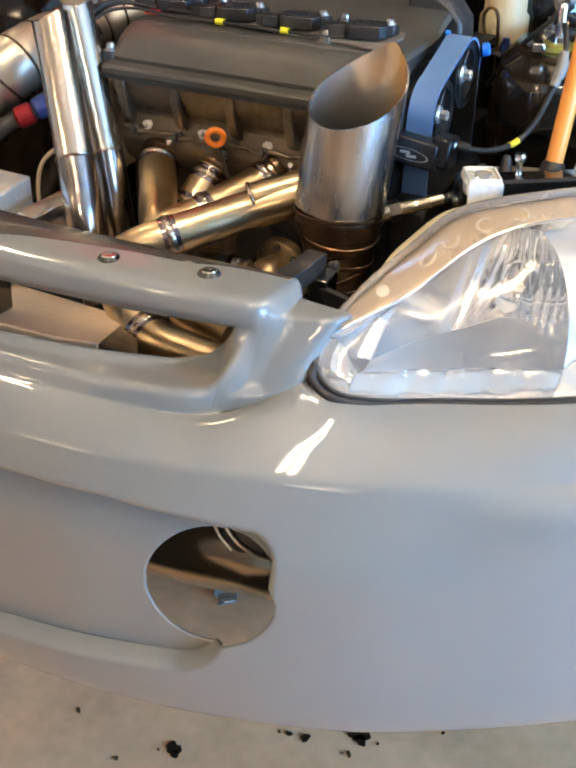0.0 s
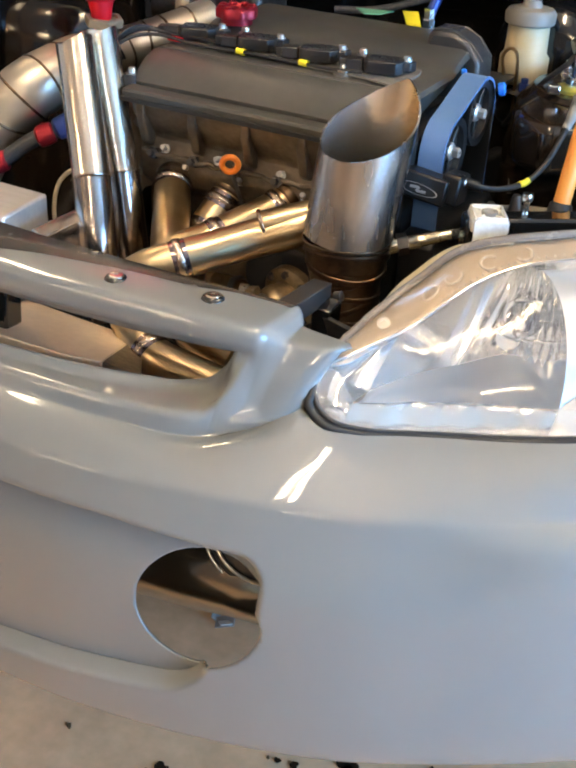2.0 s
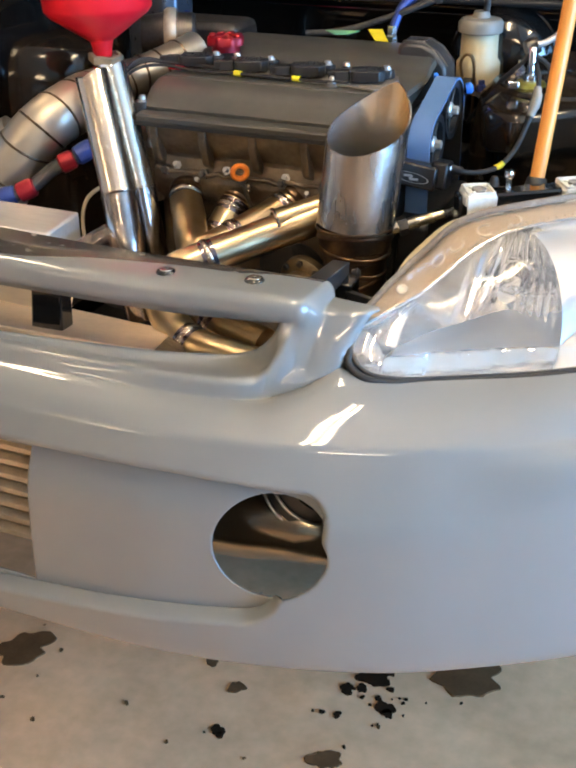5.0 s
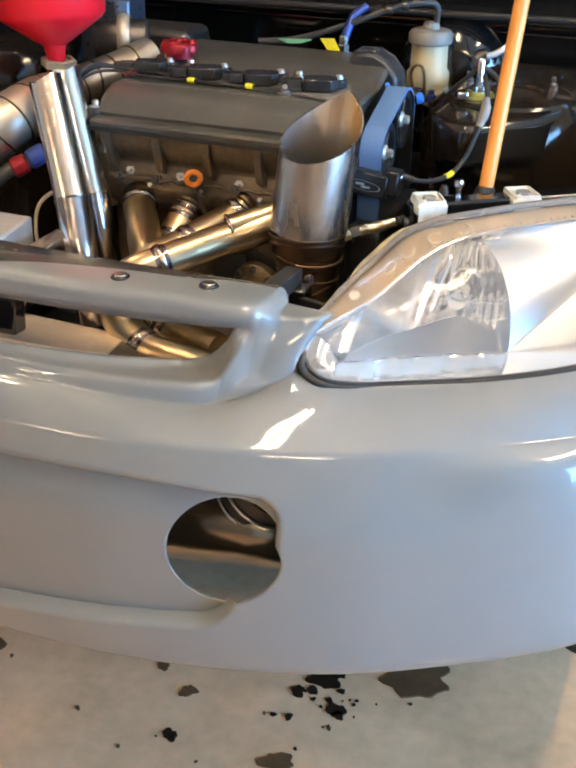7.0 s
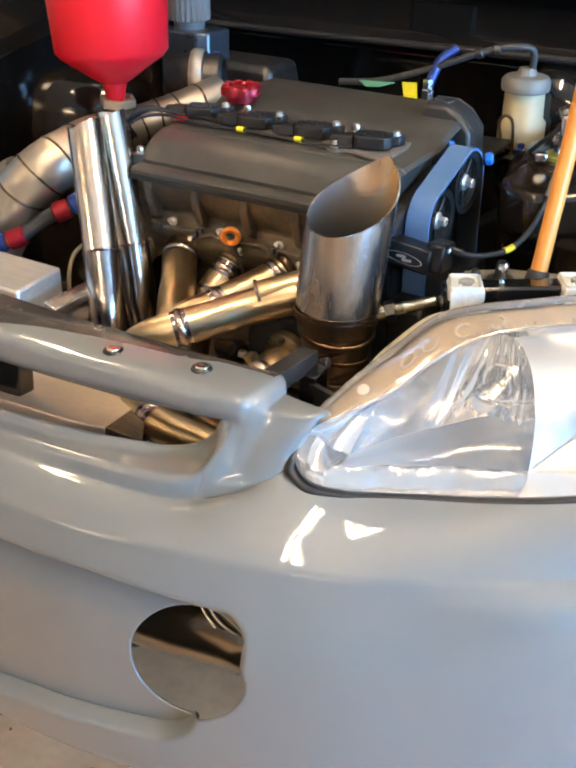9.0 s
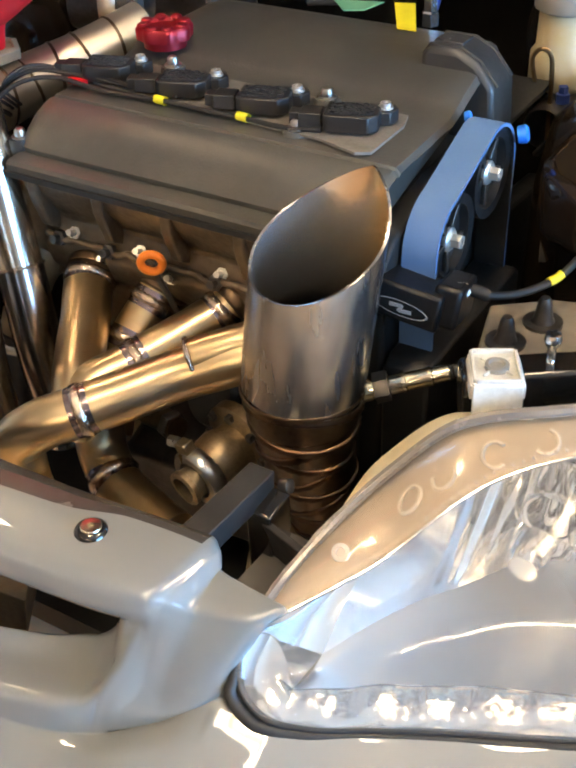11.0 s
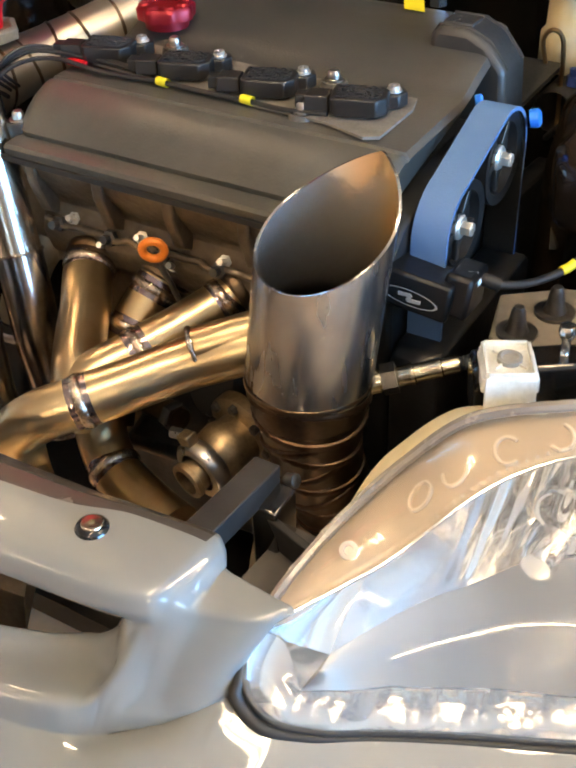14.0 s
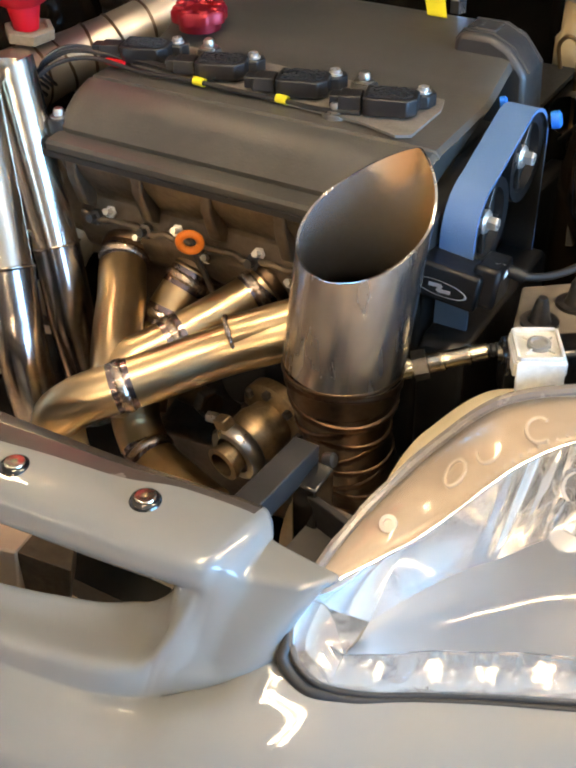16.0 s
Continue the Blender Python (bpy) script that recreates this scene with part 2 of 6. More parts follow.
# ---- mesh helpers ----
def bm_new():
    return bmesh.new()


def thing(name, base, label, category, group="", kind=""):
    ob = new(name)
    ob.empty_display_size = 0.03
    ob.location = base
    return tagged(ob, label, category, group, kind)


def root_place(ob):
    p = Vector((0, 0, 0))
    while ob is not None:
        p += ob.location
        ob = ob.parent
    return p


def part(name, bm, mat, parent=None, label="", smooth=40, solid=0.0, bevel=0.0):
    """Links a bmesh given in world places as one mesh under its thing."""
    base = root_place(parent) if parent else Vector((0, 0, 0))
    bmesh.ops.recalc_face_normals(bm, faces=bm.faces)
    for v in bm.verts:
        v.co -= base
    me = bpy.data.meshes.new(name)
    lim = radians(smooth)
    for e in bm.edges:
        if len(e.link_faces) == 2:
            e.smooth = e.calc_face_angle(0) < lim
    for f in bm.faces:
        f.smooth = True
    bm.to_mesh(me)
    bm.free()
    for m in (mat if isinstance(mat, (list, tuple)) else [mat]):
        me.materials.append(m)
    ob = new(name, me)
    if parent:
        ob.parent = parent
    if label:
        ob["label"] = label
    if bevel:
        md = ob.modifiers.new("bevel", 'BEVEL')
        md.width, md.segments, md.limit_method = bevel, 2, 'ANGLE'
    if solid:
        md = ob.modifiers.new("solid", 'SOLIDIFY')
        md.thickness, md.offset = solid, -1
    return ob


def add_box(bm, size, m=Matrix(), taper=1.0):
    r = bmesh.ops.create_cube(bm, size=1.0)
    for v in r["verts"]:
        k = taper if v.co.z > 0 else 1.0
        v.co = m @ Vector((v.co.x * size[0] * k, v.co.y * size[1] * k, v.co.z * size[2]))
    return r["verts"]


def at(x, y, z, rx=0, ry=0, rz=0):
    return pose(x, y, z, rx, ry, rz)


def aim(a, b):
    """The turn whose z runs from a to b, at a."""
    d = Vector(b) - Vector(a)
    return Matrix.Translation(a) @ d.to_track_quat('Z', 'Y').to_matrix().to_4x4()


def lathe(bm, profile, m=Matrix(), n=32, wobble=None):
    """Turns (radius, height) pairs round z; open ends where the radius is not 0."""
    rings = []
    for r, h in profile:
        if r < 1e-6:
            rings.append([bm.verts.new(m @ Vector((0, 0, h)))])
            continue
        ring = []
        for i in range(n):
            a = 2 * math.pi * i / n
            k = wobble(a, h) if wobble else 1.0
            ring.append(bm.verts.new(m @ Vector((r * k * math.cos(a), r * k * math.sin(a), h))))
        rings.append(ring)
    for p, q in zip(rings, rings[1:]):
        for i in range(n):
            j = (i + 1) % n
            if len(p) == 1 and len(q) == 1:
                continue
            if len(p) == 1:
                bm.faces.new((p[0], q[i], q[j]))
            elif len(q) == 1:
                bm.faces.new((p[i], p[j], q[0]))
            else:
                bm.faces.new((p[i], p[j], q[j], q[i]))
    return rings


def smooth_path(pts, per=8):
    pts = [Vector(p) for p in pts]
    if len(pts) < 3:
        return pts
    out = []
    ext = [pts[0] * 2 - pts[1]] + pts + [pts[-1] * 2 - pts[-2]]
    for i in range(len(pts) - 1):
        a, b, c, d = ext[i:i + 4]
        for k in range(per):
            t = k / per
            out.append(0.5 * ((2 * b) + (c - a) * t + (2 * a - 5 * b + 4 * c - d) * t * t + (3 * b - a - 3 * c + d) * t ** 3))
    out.append(pts[-1])
    return out


def sweep(bm, pts, r, n=16, cap=True, per=8, radii=None):
    """A round rod or tube along a smoothed path."""
    path = smooth_path(pts, per)
    up = Vector((0.13, 0.31, 0.94))
    rings = []
    for i, p in enumerate(path):
        t = (path[min(i + 1, len(path) - 1)] - path[max(i - 1, 0)]).normalized()
        s = t.cross(up).normalized()
        up = s.cross(t).normalized()
        rr = r if radii is None else radii(i / (len(path) - 1))
        rings.append([bm.verts.new(p + rr * (math.cos(2 * math.pi * k / n) * s + math.sin(2 * math.pi * k / n) * up)) for k in range(n)])
    for p, q in zip(rings, rings[1:]):
        for k in range(n):
            bm.faces.new((p[k], p[(k + 1) % n], q[(k + 1) % n], q[k]))
    if cap:
        bm.faces.new(rings[0])
        bm.faces.new(rings[-1])
    return rings


def add_torus(bm, R, r, m=Matrix(), n=36, k=10, wave=0.0, waves=30):
    rows = []
    for i in range(n):
        a = 2 * math.pi * i / n
        rr = r * (1 + wave * math.sin(a * waves))
        rows.append([bm.verts.new(m @ Vector(((R + rr * math.cos(2 * math.pi * j / k)) * math.cos(a),
                                              (R + rr * math.cos(2 * math.pi * j / k)) * math.sin(a),
                                              rr * math.sin(2 * math.pi * j / k)))) for j in range(k)])
    for i in range(n):
        p, q = rows[i], rows[(i + 1) % n]
        for j in range(k):
            bm.faces.new((p[j], p[(j + 1) % k], q[(j + 1) % k], q[j]))


def prism(bm, outline, depth, m=Matrix()):
    """A plate: an outline in x, y, thick along z."""
    lo = [bm.verts.new(m @ Vector((x, y, 0))) for x, y in outline]
    hi = [bm.verts.new(m @ Vector((x, y, depth))) for x, y in outline]
    bm.faces.new(lo[::-1])
    bm.faces.new(hi)
    for i in range(len(lo)):
        j = (i + 1) % len(lo)
        bm.faces.new((lo[i], lo[j], hi[j], hi[i]))


def pchip(us, vs, u):
    """Smooth interpolation without overshoot; vs are rows of numbers."""
    us, vs = np.asarray(us, float), np.asarray(vs, float)
    h = np.diff(us)[:, None]
    d = np.diff(vs, axis=0) / h
    m = np.zeros_like(vs)
    m[0], m[-1] = d[0], d[-1]
    a, b = d[:-1], d[1:]
    w1, w2 = 2 * h[1:] + h[:-1], h[1:] + 2 * h[:-1]
    with np.errstate(divide='ignore', invalid='ignore'):
        hm = (w1 + w2) / (w1 / a + w2 / b)
    m[1:-1] = np.where(a * b > 0, hm, 0.0)
    i = int(np.clip(np.searchsorted(us, u) - 1, 0, len(us) - 2))
    t = (u - us[i]) / (us[i + 1] - us[i])
    hh = us[i + 1] - us[i]
    return ((1 + 2 * t) * (1 - t) ** 2 * vs[i] + t * (1 - t) ** 2 * hh * m[i]
            + t * t * (3 - 2 * t) * vs[i + 1] + t * t * (t - 1) * hh * m[i + 1])


def step(a, b, x):
    t = min(1.0, max(0.0, (x - a) / (b - a)))
    return t * t * (3 - 2 * t)


# ---- the garage ----
def slab(name, lo, hi, mat, label, category):
    bm = bm_new()
    size = [b - a for a, b in zip(lo, hi)]
    add_box(bm, size, at(*[(a + b) / 2 for a, b in zip(lo, hi)]))
    return tagged(part(name, bm, mat), label, category, kind="structure")


slab("floor", (-40, -40, -0.2), (40, 40, 0.0), CONCRETE, "beige sealed concrete garage floor with oil spots", "floor")
slab("ceiling", (-4.6, -4.6, 3.0), (4.1, 4.6, 3.15), CEILING, "pale plain garage ceiling above the car", "ceiling")
slab("wall_west", (-4.75, -4.6, 0), (-4.6, 4.6, 3.0), WALL, "plain painted garage wall in warm grey", "wall")
# darker than the west wall, to dim the gap left of the hood
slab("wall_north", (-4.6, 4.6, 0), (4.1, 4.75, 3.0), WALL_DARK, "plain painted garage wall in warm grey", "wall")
for a, b, z0, z1 in ((-4.6, -1.2, 0, 3.0), (2.1, 4.6, 0, 3.0), (-1.2, 2.1, 2.4, 3.0)):
    slab("wall_east", (4.1, a, z0), (4.25, b, z1), WALL, "garage wall beside the open roller door", "wall")
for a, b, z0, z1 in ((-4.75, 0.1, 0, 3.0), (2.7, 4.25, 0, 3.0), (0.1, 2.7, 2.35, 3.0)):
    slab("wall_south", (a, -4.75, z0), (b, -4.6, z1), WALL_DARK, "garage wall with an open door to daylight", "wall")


def strip_light(x, y, z, turn):
    ob = thing("ceiling_light", (x, y, z), "white linear ceiling light with glowing tube", "lamp", "ceiling strip lights")
    bm = bm_new()
    add_box(bm, (1.25, 0.16, 0.05), at(x, y, z - 0.025, 0, 0, turn), 0.8)
    part("housing", bm, LAMP_BODY, ob)
    for side in (-0.042, 0.042):
        bm = bm_new()
        m = at(x, y, z - 0.072, 0, 0, turn) @ at(-0.6, side, 0, 0, 90, 0)
        lathe(bm, [(0, 0), (0.018, 0), (0.018, 1.2), (0, 1.2)], m, 16)
        part("tube", bm, TUBE_GLOW, ob)
    return ob


for lx, ly, turn in ((-0.27, 0.28, 90), (-2.45, 1.95, 135), (1.35, 1.2, 90), (-2.6, -3.3, 0), (1.0, -3.3, 0), (-0.6, 3.2, 0)):
    strip_light(lx, ly, 3.0, turn)

# ---- front bumper ----
COLS = [-0.88, -0.74, -0.62, -0.52, -0.45, -0.40, -0.372, -0.335, -0.302, -0.262, -0.205, -0.144, -0.07, 0.0, 0.055, 0.10, 0.135, 0.15]
PLAN_X = [-0.90, -0.70, -0.60, -0.50, -0.40, -0.30, -0.20, -0.10, 0.0, 0.055, 0.10, 0.135, 0.15]
PLAN_Y = [0.682, 0.682, 0.683, 0.687, 0.701, 0.725, 0.760, 0.813, 0.877, 0.920, 0.975, 1.06, 1.22]
CENTRE = -0.88

# top edge line of the lower body: ledge fold on the slot side, headlight sill on the other
SILL_X = [-0.262, -0.205, -0.144, -0.07, 0.0, 0.055, 0.10, 0.13, 0.14]
SILL_Y = [0.818, 0.845, 0.875, 0.905, 0.940, 0.975, 1.025, 1.10, 1.25]
SILL_Z = [0.708, 0.704, 0.705, 0.712, 0.722, 0.737, 0.752, 0.770, 0.790]


def sill(k, dy=0.0, dz=0.0):
    return {9 + i: (x, y + dy, z + dz) for i, (x, y, z) in enumerate(zip(SILL_X, SILL_Y, SILL_Z))}


REAR = {0: (-.88, .875, .797), 2: (-.62, .866, .795), 4: (-.45, .870, .793), 5: (-.40, .874, .792), 6: (-.344, .879, .790), 6.4: (-.337, .875, .787), 7: (-.329, .866, .777), 8: (-.272, .859, .777), 8.12: (-.300, .880, .745), 8.25: (-.300, .870, .690), **sill(9, 0.020, -0.030)}
EDGE = {0: (-.88, .800, .797), 1: (-.74, .795, .796), 2: (-.62, .826, .796), 3: (-.52, .842, .796), 4: (-.45, .850, .795), 5: (-.40, .864, .794), 6: (-.345, .868, .792), 6.4: (-.337, .866, .788), 7: (-.329, .861, .777), 8: (-.273, .857, .777), 8.12: (-.302, .876, .745), 8.25: (-.302, .866, .690), **sill(9, 0.016, -0.026)}
CREST = {0: (-.88, .780, .790), 1: (-.74, .782, .790), 2: (-.62, .787, .790), 3: (-.52, .795, .790), 4: (-.45, .802, .790), 5: (-.40, .808, .790), 6: (-.353, .817, .788), 6.4: (-.343, .824, .783), 7: (-.326, .833, .773), 8: (-.279, .853, .775), 8.12: (-.306, .868, .745), 8.25: (-.304, .858, .690), **sill(9, 0.011, -0.021)}
NOSE = {0: (-.88, .777, .773), 1: (-.74, .779, .773), 2: (-.62, .784, .773), 3: (-.52, .791, .774), 4: (-.45, .797, .775), 5: (-.397, .802, .776), 6: (-.354, .811, .777), 6.4: (-.345, .817, .774), 7: (-.327, .828, .767), 8: (-.282, .850, .771), 8.12: (-.308, .862, .742), 8.25: (-.306, .852, .690), **sill(9, 0.008, -0.015)}
UPPER = {0: (-.88, .797, .757), 2: (-.62, .799, .757), 3: (-.52, .804, .757), 4: (-.45, .806, .760), 5: (-.396, .808, .764), 5.83: (-.3655, .8112, .7655), 6: (-.357, .812, .765), 6.5: (-.346, .813, .757), 7: (-.331, .816, .747), 8: (-.289, .842, .757), 8.12: (-.308, .852, .735), 8.25: (-.306, .845, .688), **sill(9, 0.006, -0.010)}
LOWER = {0: (-.88, .757, .712), 1: (-.74, .758, .712), 2: (-.62, .768, .712), 3: (-.52, .782, .712), 4: (-.45, .802, .712), 5: (-.410, .816, .719), 5.4: (-.396, .817, .729), 5.7: (-.380, .814, .747), 5.83: (-.3705, .8105, .7615), 5.93: (-.3665, .804, .747), 6: (-.363, .797, .739), 6.12: (-.358, .796, .731), 6.5: (-.350, .797, .720), 7: (-.336, .799, .713), 8: (-.297, .832, .738), 8.12: (-.306, .838, .722), 8.25: (-.302, .833, .688), **sill(9, 0.003, -0.004)}
BASIN = {0: (-.88, .748, .702), 2: (-.62, .755, .702), 3: (-.52, .765, .702), 4: (-.45, .780, .702), 5: (-.410, .792, .704), 5.6: (-.388, .797, .709), 5.85: (-.3745, .794, .719), 6: (-.369, .789, .7285), 6.12: (-.364, .788, .722), 6.5: (-.354, .790, .710), 7: (-.337, .795, .7075), 8: (-.2985, .827, .731), 8.12: (-.305, .832, .718), 8.25: (-.301, .828, .690), **sill(9, 0.0022, -0.0028)}
RIM = {0: (-.88, .736, .704), 2: (-.62, .739, .704), 3: (-.52, .745, .7035), 4: (-.45, .754, .7035), 5: (-.408, .763, .705), 5.6: (-.390, .770, .706), 5.9: (-.378, .778, .7125), 6: (-.374, .781, .716), 6.12: (-.369, .781, .710), 6.5: (-.359, .783, .703), 7: (-.338, .791, .702), 8: (-.300, .822, .724), 8.12: (-.304, .825, .714), 8.25: (-.299, .822, .694), **sill(9, 0.0015, -0.0015)}
FOLD = {0: (-.88, .724, .689), 2: (-.62, .727, .688), 3: (-.52, .735, .686), 4: (-.45, .744, .684), 5: (-.413, .752, .683), 6: (-.379, .765, .683), 7: (-.336, .790, .696), 8: (-.304, .812, .714), **sill(9)}
SLOPE = {**{k: v for k, v in FOLD.items() if k != 8}, 6: (-.379, .765, .6865), 7: (-.336, .787, .7005), 8: (-.304, .801, .7065)}
# from the crease down to the lip: height and how far the face stands forward of the plan line
FACE = [(0.662, 0.0), (0.6592, -0.0024), (0.645, -0.0100), (0.625, -0.0205), (0.600, -0.0330), (0.570, -0.0445), (0.500, -0.051), (0.440, -0.053), (0.402, -0.051), (0.387, -0.046), (0.379, -0.036), (0.377, -0.012)]
# the face stands more upright towards the corner of the car
FACE_END = [0.0, -0.0075, -0.0315, -0.0420, -0.0465, -0.0490, -0.051, -0.053, -0.051, -0.046, -0.036, -0.012]
ROW_CUTS = [2, 4, 4, 4, 6, 5, 5, 6, 4, 5, 6, 4, 8, 9, 16, 20, 34, 44, 36, 5, 3, 2]


def rail(d, u):
    ks = sorted(d)
    return pchip(ks, [d[k] for k in ks], u)


def bumper_column(u):
    """The profile from the rear edge of the top bar down to the lip, at a place u along the bumper."""
    x = float(pchip(range(len(COLS)), [[c] for c in COLS], u)[0])
    y = float(pchip(PLAN_X, [[c] for c in PLAN_Y], max(x, CENTRE))[0])
    rows = [rail(d, u) for d in (REAR, EDGE, CREST, NOSE, UPPER, LOWER, BASIN, RIM, FOLD)]
    crease = np.array((x, y, 0.662))
    even = rail(SLOPE, u)
    rows.append(even * 0.78 + crease * 0.22 + np.array((0, -0.001, 0.0025)))
    rows.append(even * 0.45 + crease * 0.55 + np.array((0, -0.002, 0.0035)))
    side = step(0.02, 0.14, x)
    turn = step(-0.16, 0.02, x)
    for (z, dy), full in zip(FACE, FACE_END):
        dy += (full - dy) * turn
        rows.append(np.array((x + dy * -0.5 * side, y + dy * (1 - 0.6 * side), z)))
    return rows


def recess(x, z):
    """How deep the panel round the lamp hole is set back: 0 to 1."""
    top, low = 0.629 - 0.06 * max(0.0, x + 0.45), 0.424 + 0.085 * (x + 0.62)
    right = -0.268 - 0.040 * min(1.0, max(0.0, (0.560 - z) / 0.0509)) - x
    if z < 0.5091 and x > -0.372:
        right = 0.064 - math.hypot(x + 0.372, z - 0.5091)
    if z > top - 0.035 and x > -0.303:
        right = 0.035 - math.hypot(x + 0.303, z - top + 0.035)
    return step(0.0, 0.0095, min((top - z) * 0.7, z - low, right))


HOLE = (-0.333, 0.540, 0.068, 0.0645)   # lamp hole: centre x, z and half sizes


def hole_lift(x, z):
    """The hole was cut on a slant: its edge lies higher where the face stands proud of the recess."""
    return 0.010 * (1 - recess(x, z)) * step(0.560, 0.520, z)


def hole_round(x, z):
    dx, dz = (x - HOLE[0]) / HOLE[2], (z - HOLE[1] - hole_lift(x, z)) / HOLE[3]
    return math.hypot(dx, dz)


def build_bumper():
    ob = thing("front_bumper", (-0.35, 0.7, 0.377), "glossy grey painted car front bumper with cut-outs", "bumper")
    bm = bm_new()
    us = []
    for i in range(len(COLS) - 1):
        n = max(2, round((COLS[i + 1] - COLS[i]) / (0.0009 if i in (5, 6) else 0.0022 if 4 < i < 10 else 0.0040)))
        n = n if i not in (15, 16) else 8
        us += [i + k / n for k in range(n)]
    us.append(len(COLS) - 1)
    grid = []
    for u in us:
        rows = bumper_column(u)
        line = []
        for r, n in enumerate(ROW_CUTS):
            line += [(r + k / n, pchip(range(len(rows)), rows, r + k / n)) for k in range(n)]
        line.append((len(ROW_CUTS), rows[-1]))
        col = []
        for r, p in line:
            if r > 9.5:
                p = p + np.array((0, 0.022 * recess(p[0], p[2]), 0))
            col.append((r, bm.verts.new(p)))
        grid.append(col)
    kept = []
    for i in range(len(us) - 1):
        for j in range(len(grid[0]) - 1):
            r0, r1 = grid[i][j][0], grid[i][j + 1][0]
            quad = [grid[i][j][1], grid[i + 1][j][1], grid[i + 1][j + 1][1], grid[i][j + 1][1]]
            c = sum((v.co for v in quad), Vector()) / 4
            slot = r0 >= 4 and r1 <= 5 and us[i + 1] <= 5.80
            lamp = r0 > 10 and hole_round(c.x, c.z) < 1
            mouth = r0 > 10 and c.x < -0.638 and 0.435 < c.z < 0.612
            if slot or lamp or mouth:
                continue
            f = bm.faces.new(quad)
            f.material_index = 1 if r1 <= 1 and us[i] < 6 else 0
    # round the hole's edge and straighten the mouth's
    for col in grid:
        for r, v in col:
            if r <= 10 or not v.link_faces:
                continue
            if len(v.link_faces) < 4:
                k = hole_round(v.co.x, v.co.z)
                if 0.93 < k < 1.10:
                    mid = HOLE[1] + hole_lift(v.co.x, v.co.z)
                    v.co.x = HOLE[0] + (v.co.x - HOLE[0]) / k
                    v.co.z = mid + (v.co.z - mid) / k
                elif v.co.x < -0.626 and 0.42 < v.co.z < 0.63:
                    if abs(v.co.x + 0.638) < 0.005:
                        v.co.x = -0.638
    bmesh.ops.delete(bm, geom=[v for v in bm.verts if not v.link_faces], context='VERTS')
    # the other half
    dup = bmesh.ops.duplicate(bm, geom=bm.verts[:] + bm.edges[:] + bm.faces[:])
    for g in dup["geom"]:
        if isinstance(g, bmesh.types.BMVert):
            g.co.x = 2 * CENTRE - g.co.x
    bmesh.ops.remove_doubles(bm, verts=bm.verts, dist=0.0004)
    part("shell", bm, [PAINT, OVERSPRAY], ob, solid=0.0032, smooth=70)
    for x, y, z in ((-0.526, 0.823, 0.7955), (-0.419, 0.841, 0.7950)):
        bm = bm_new()
        lathe(bm, [(0, 0.003), (0.0074, 0.003), (0.0088, 0.0048), (0.0105, 0.0042), (0.0125, 0.0012), (0.013, -0.001)], at(x, y, z, -3, 0, 0), 28)
        w = part("washer", bm, BLACK_GLOSS, ob, "black countersunk washer")
        bm = bm_new()
        lathe(bm, [(0, 0.0036), (0.0022, 0.0036), (0.0026, 0.0060), (0.0074, 0.0058), (0.0084, 0.0046), (0.0086, 0.002)], at(x, y, z, -3, 0, 0), 24)
        part("screw", bm, CHROME_TUBE, w, "bright socket screw")
    for x, y, z, L, turn in ((-0.478, 0.8545, 0.7968, 0.020, 62), (-0.392, 0.8625, 0.7952, 0.018, 62), (-0.352, 0.862, 0.7930, 0.014, 70)):
        bm = bm_new()
        add_box(bm, (L, 0.0016, 0.0016), at(x, y, z, 0, 0, turn))
        part("slit", bm, BLACK_MATT, ob, "dark slit in the trimmed edge")
    return ob


build_bumper()


# ---- headlight ----
LENS_LOW = [(-.297, .838, .748), (-.290, .820, .726), (-.270, .815, .714), (-.240, .826, .7085), (-.205, .8465, .7065), (-.144, .8765, .7075), (-.07, .906, .7145), (0, .941, .7245), (.055, .976, .7395), (.10, 1.02, .752)]
LENS_HIGH = [(-.2965, .848, .756), (-.298, .885, .757), (-.293, .925, .765), (-.282, .962, .778), (-.263, 1.000, .797), (-.226, 1.026, .832), (-.165, 1.047, .852), (-.08, 1.10, .862), (0, 1.15, .866), (.06, 1.19, .867)]


def lens_point(u, v, inset=0.0, bulge=0.040):
    ks = range(len(LENS_LOW))
    a, b = pchip(ks, LENS_LOW, u), pchip(ks, LENS_HIGH, u)
    p = a * (1 - v) + b * v
    d = b - a
    size = min(1.0, np.linalg.norm(d) / 0.17)
    n = np.array((0.18, -0.62, 0.76))
    if inset >= 0.02:   # deep sheets close up towards the lens's edges and tip
        inset = 0.004 + inset * step(0.2, 3.0, u) * max(0.0, math.sin(math.pi * min(1, max(0, v)))) ** 0.45
    return p + n * (bulge * size * max(0.0, math.sin(math.pi * v)) ** 0.8 - inset * size)


def lens_sheet(bm, inset, bulge, u0=0.0, u1=None, v0=0.0, v1=1.0, nu=60, nv=24, extra=None):
    u1 = u1 or len(LENS_LOW) - 1
    rows = []
    for i in range(nu + 1):
        row = []
        for j in range(nv + 1):
            u = u0 + (u1 - u0) * i / nu
            low = v0(u) if callable(v0) else v0
            v = low + (v1 - low) * j / nv
            p = lens_point(u, v, inset, bulge)
            if extra:
                p = extra(p, u, v)
            row.append(bm.verts.new(p))
        rows.append(row)
    for i in range(nu):
        for j in range(nv):
            bm.faces.new((rows[i][j], rows[i + 1][j], rows[i + 1][j + 1], rows[i][j + 1]))
    return rows


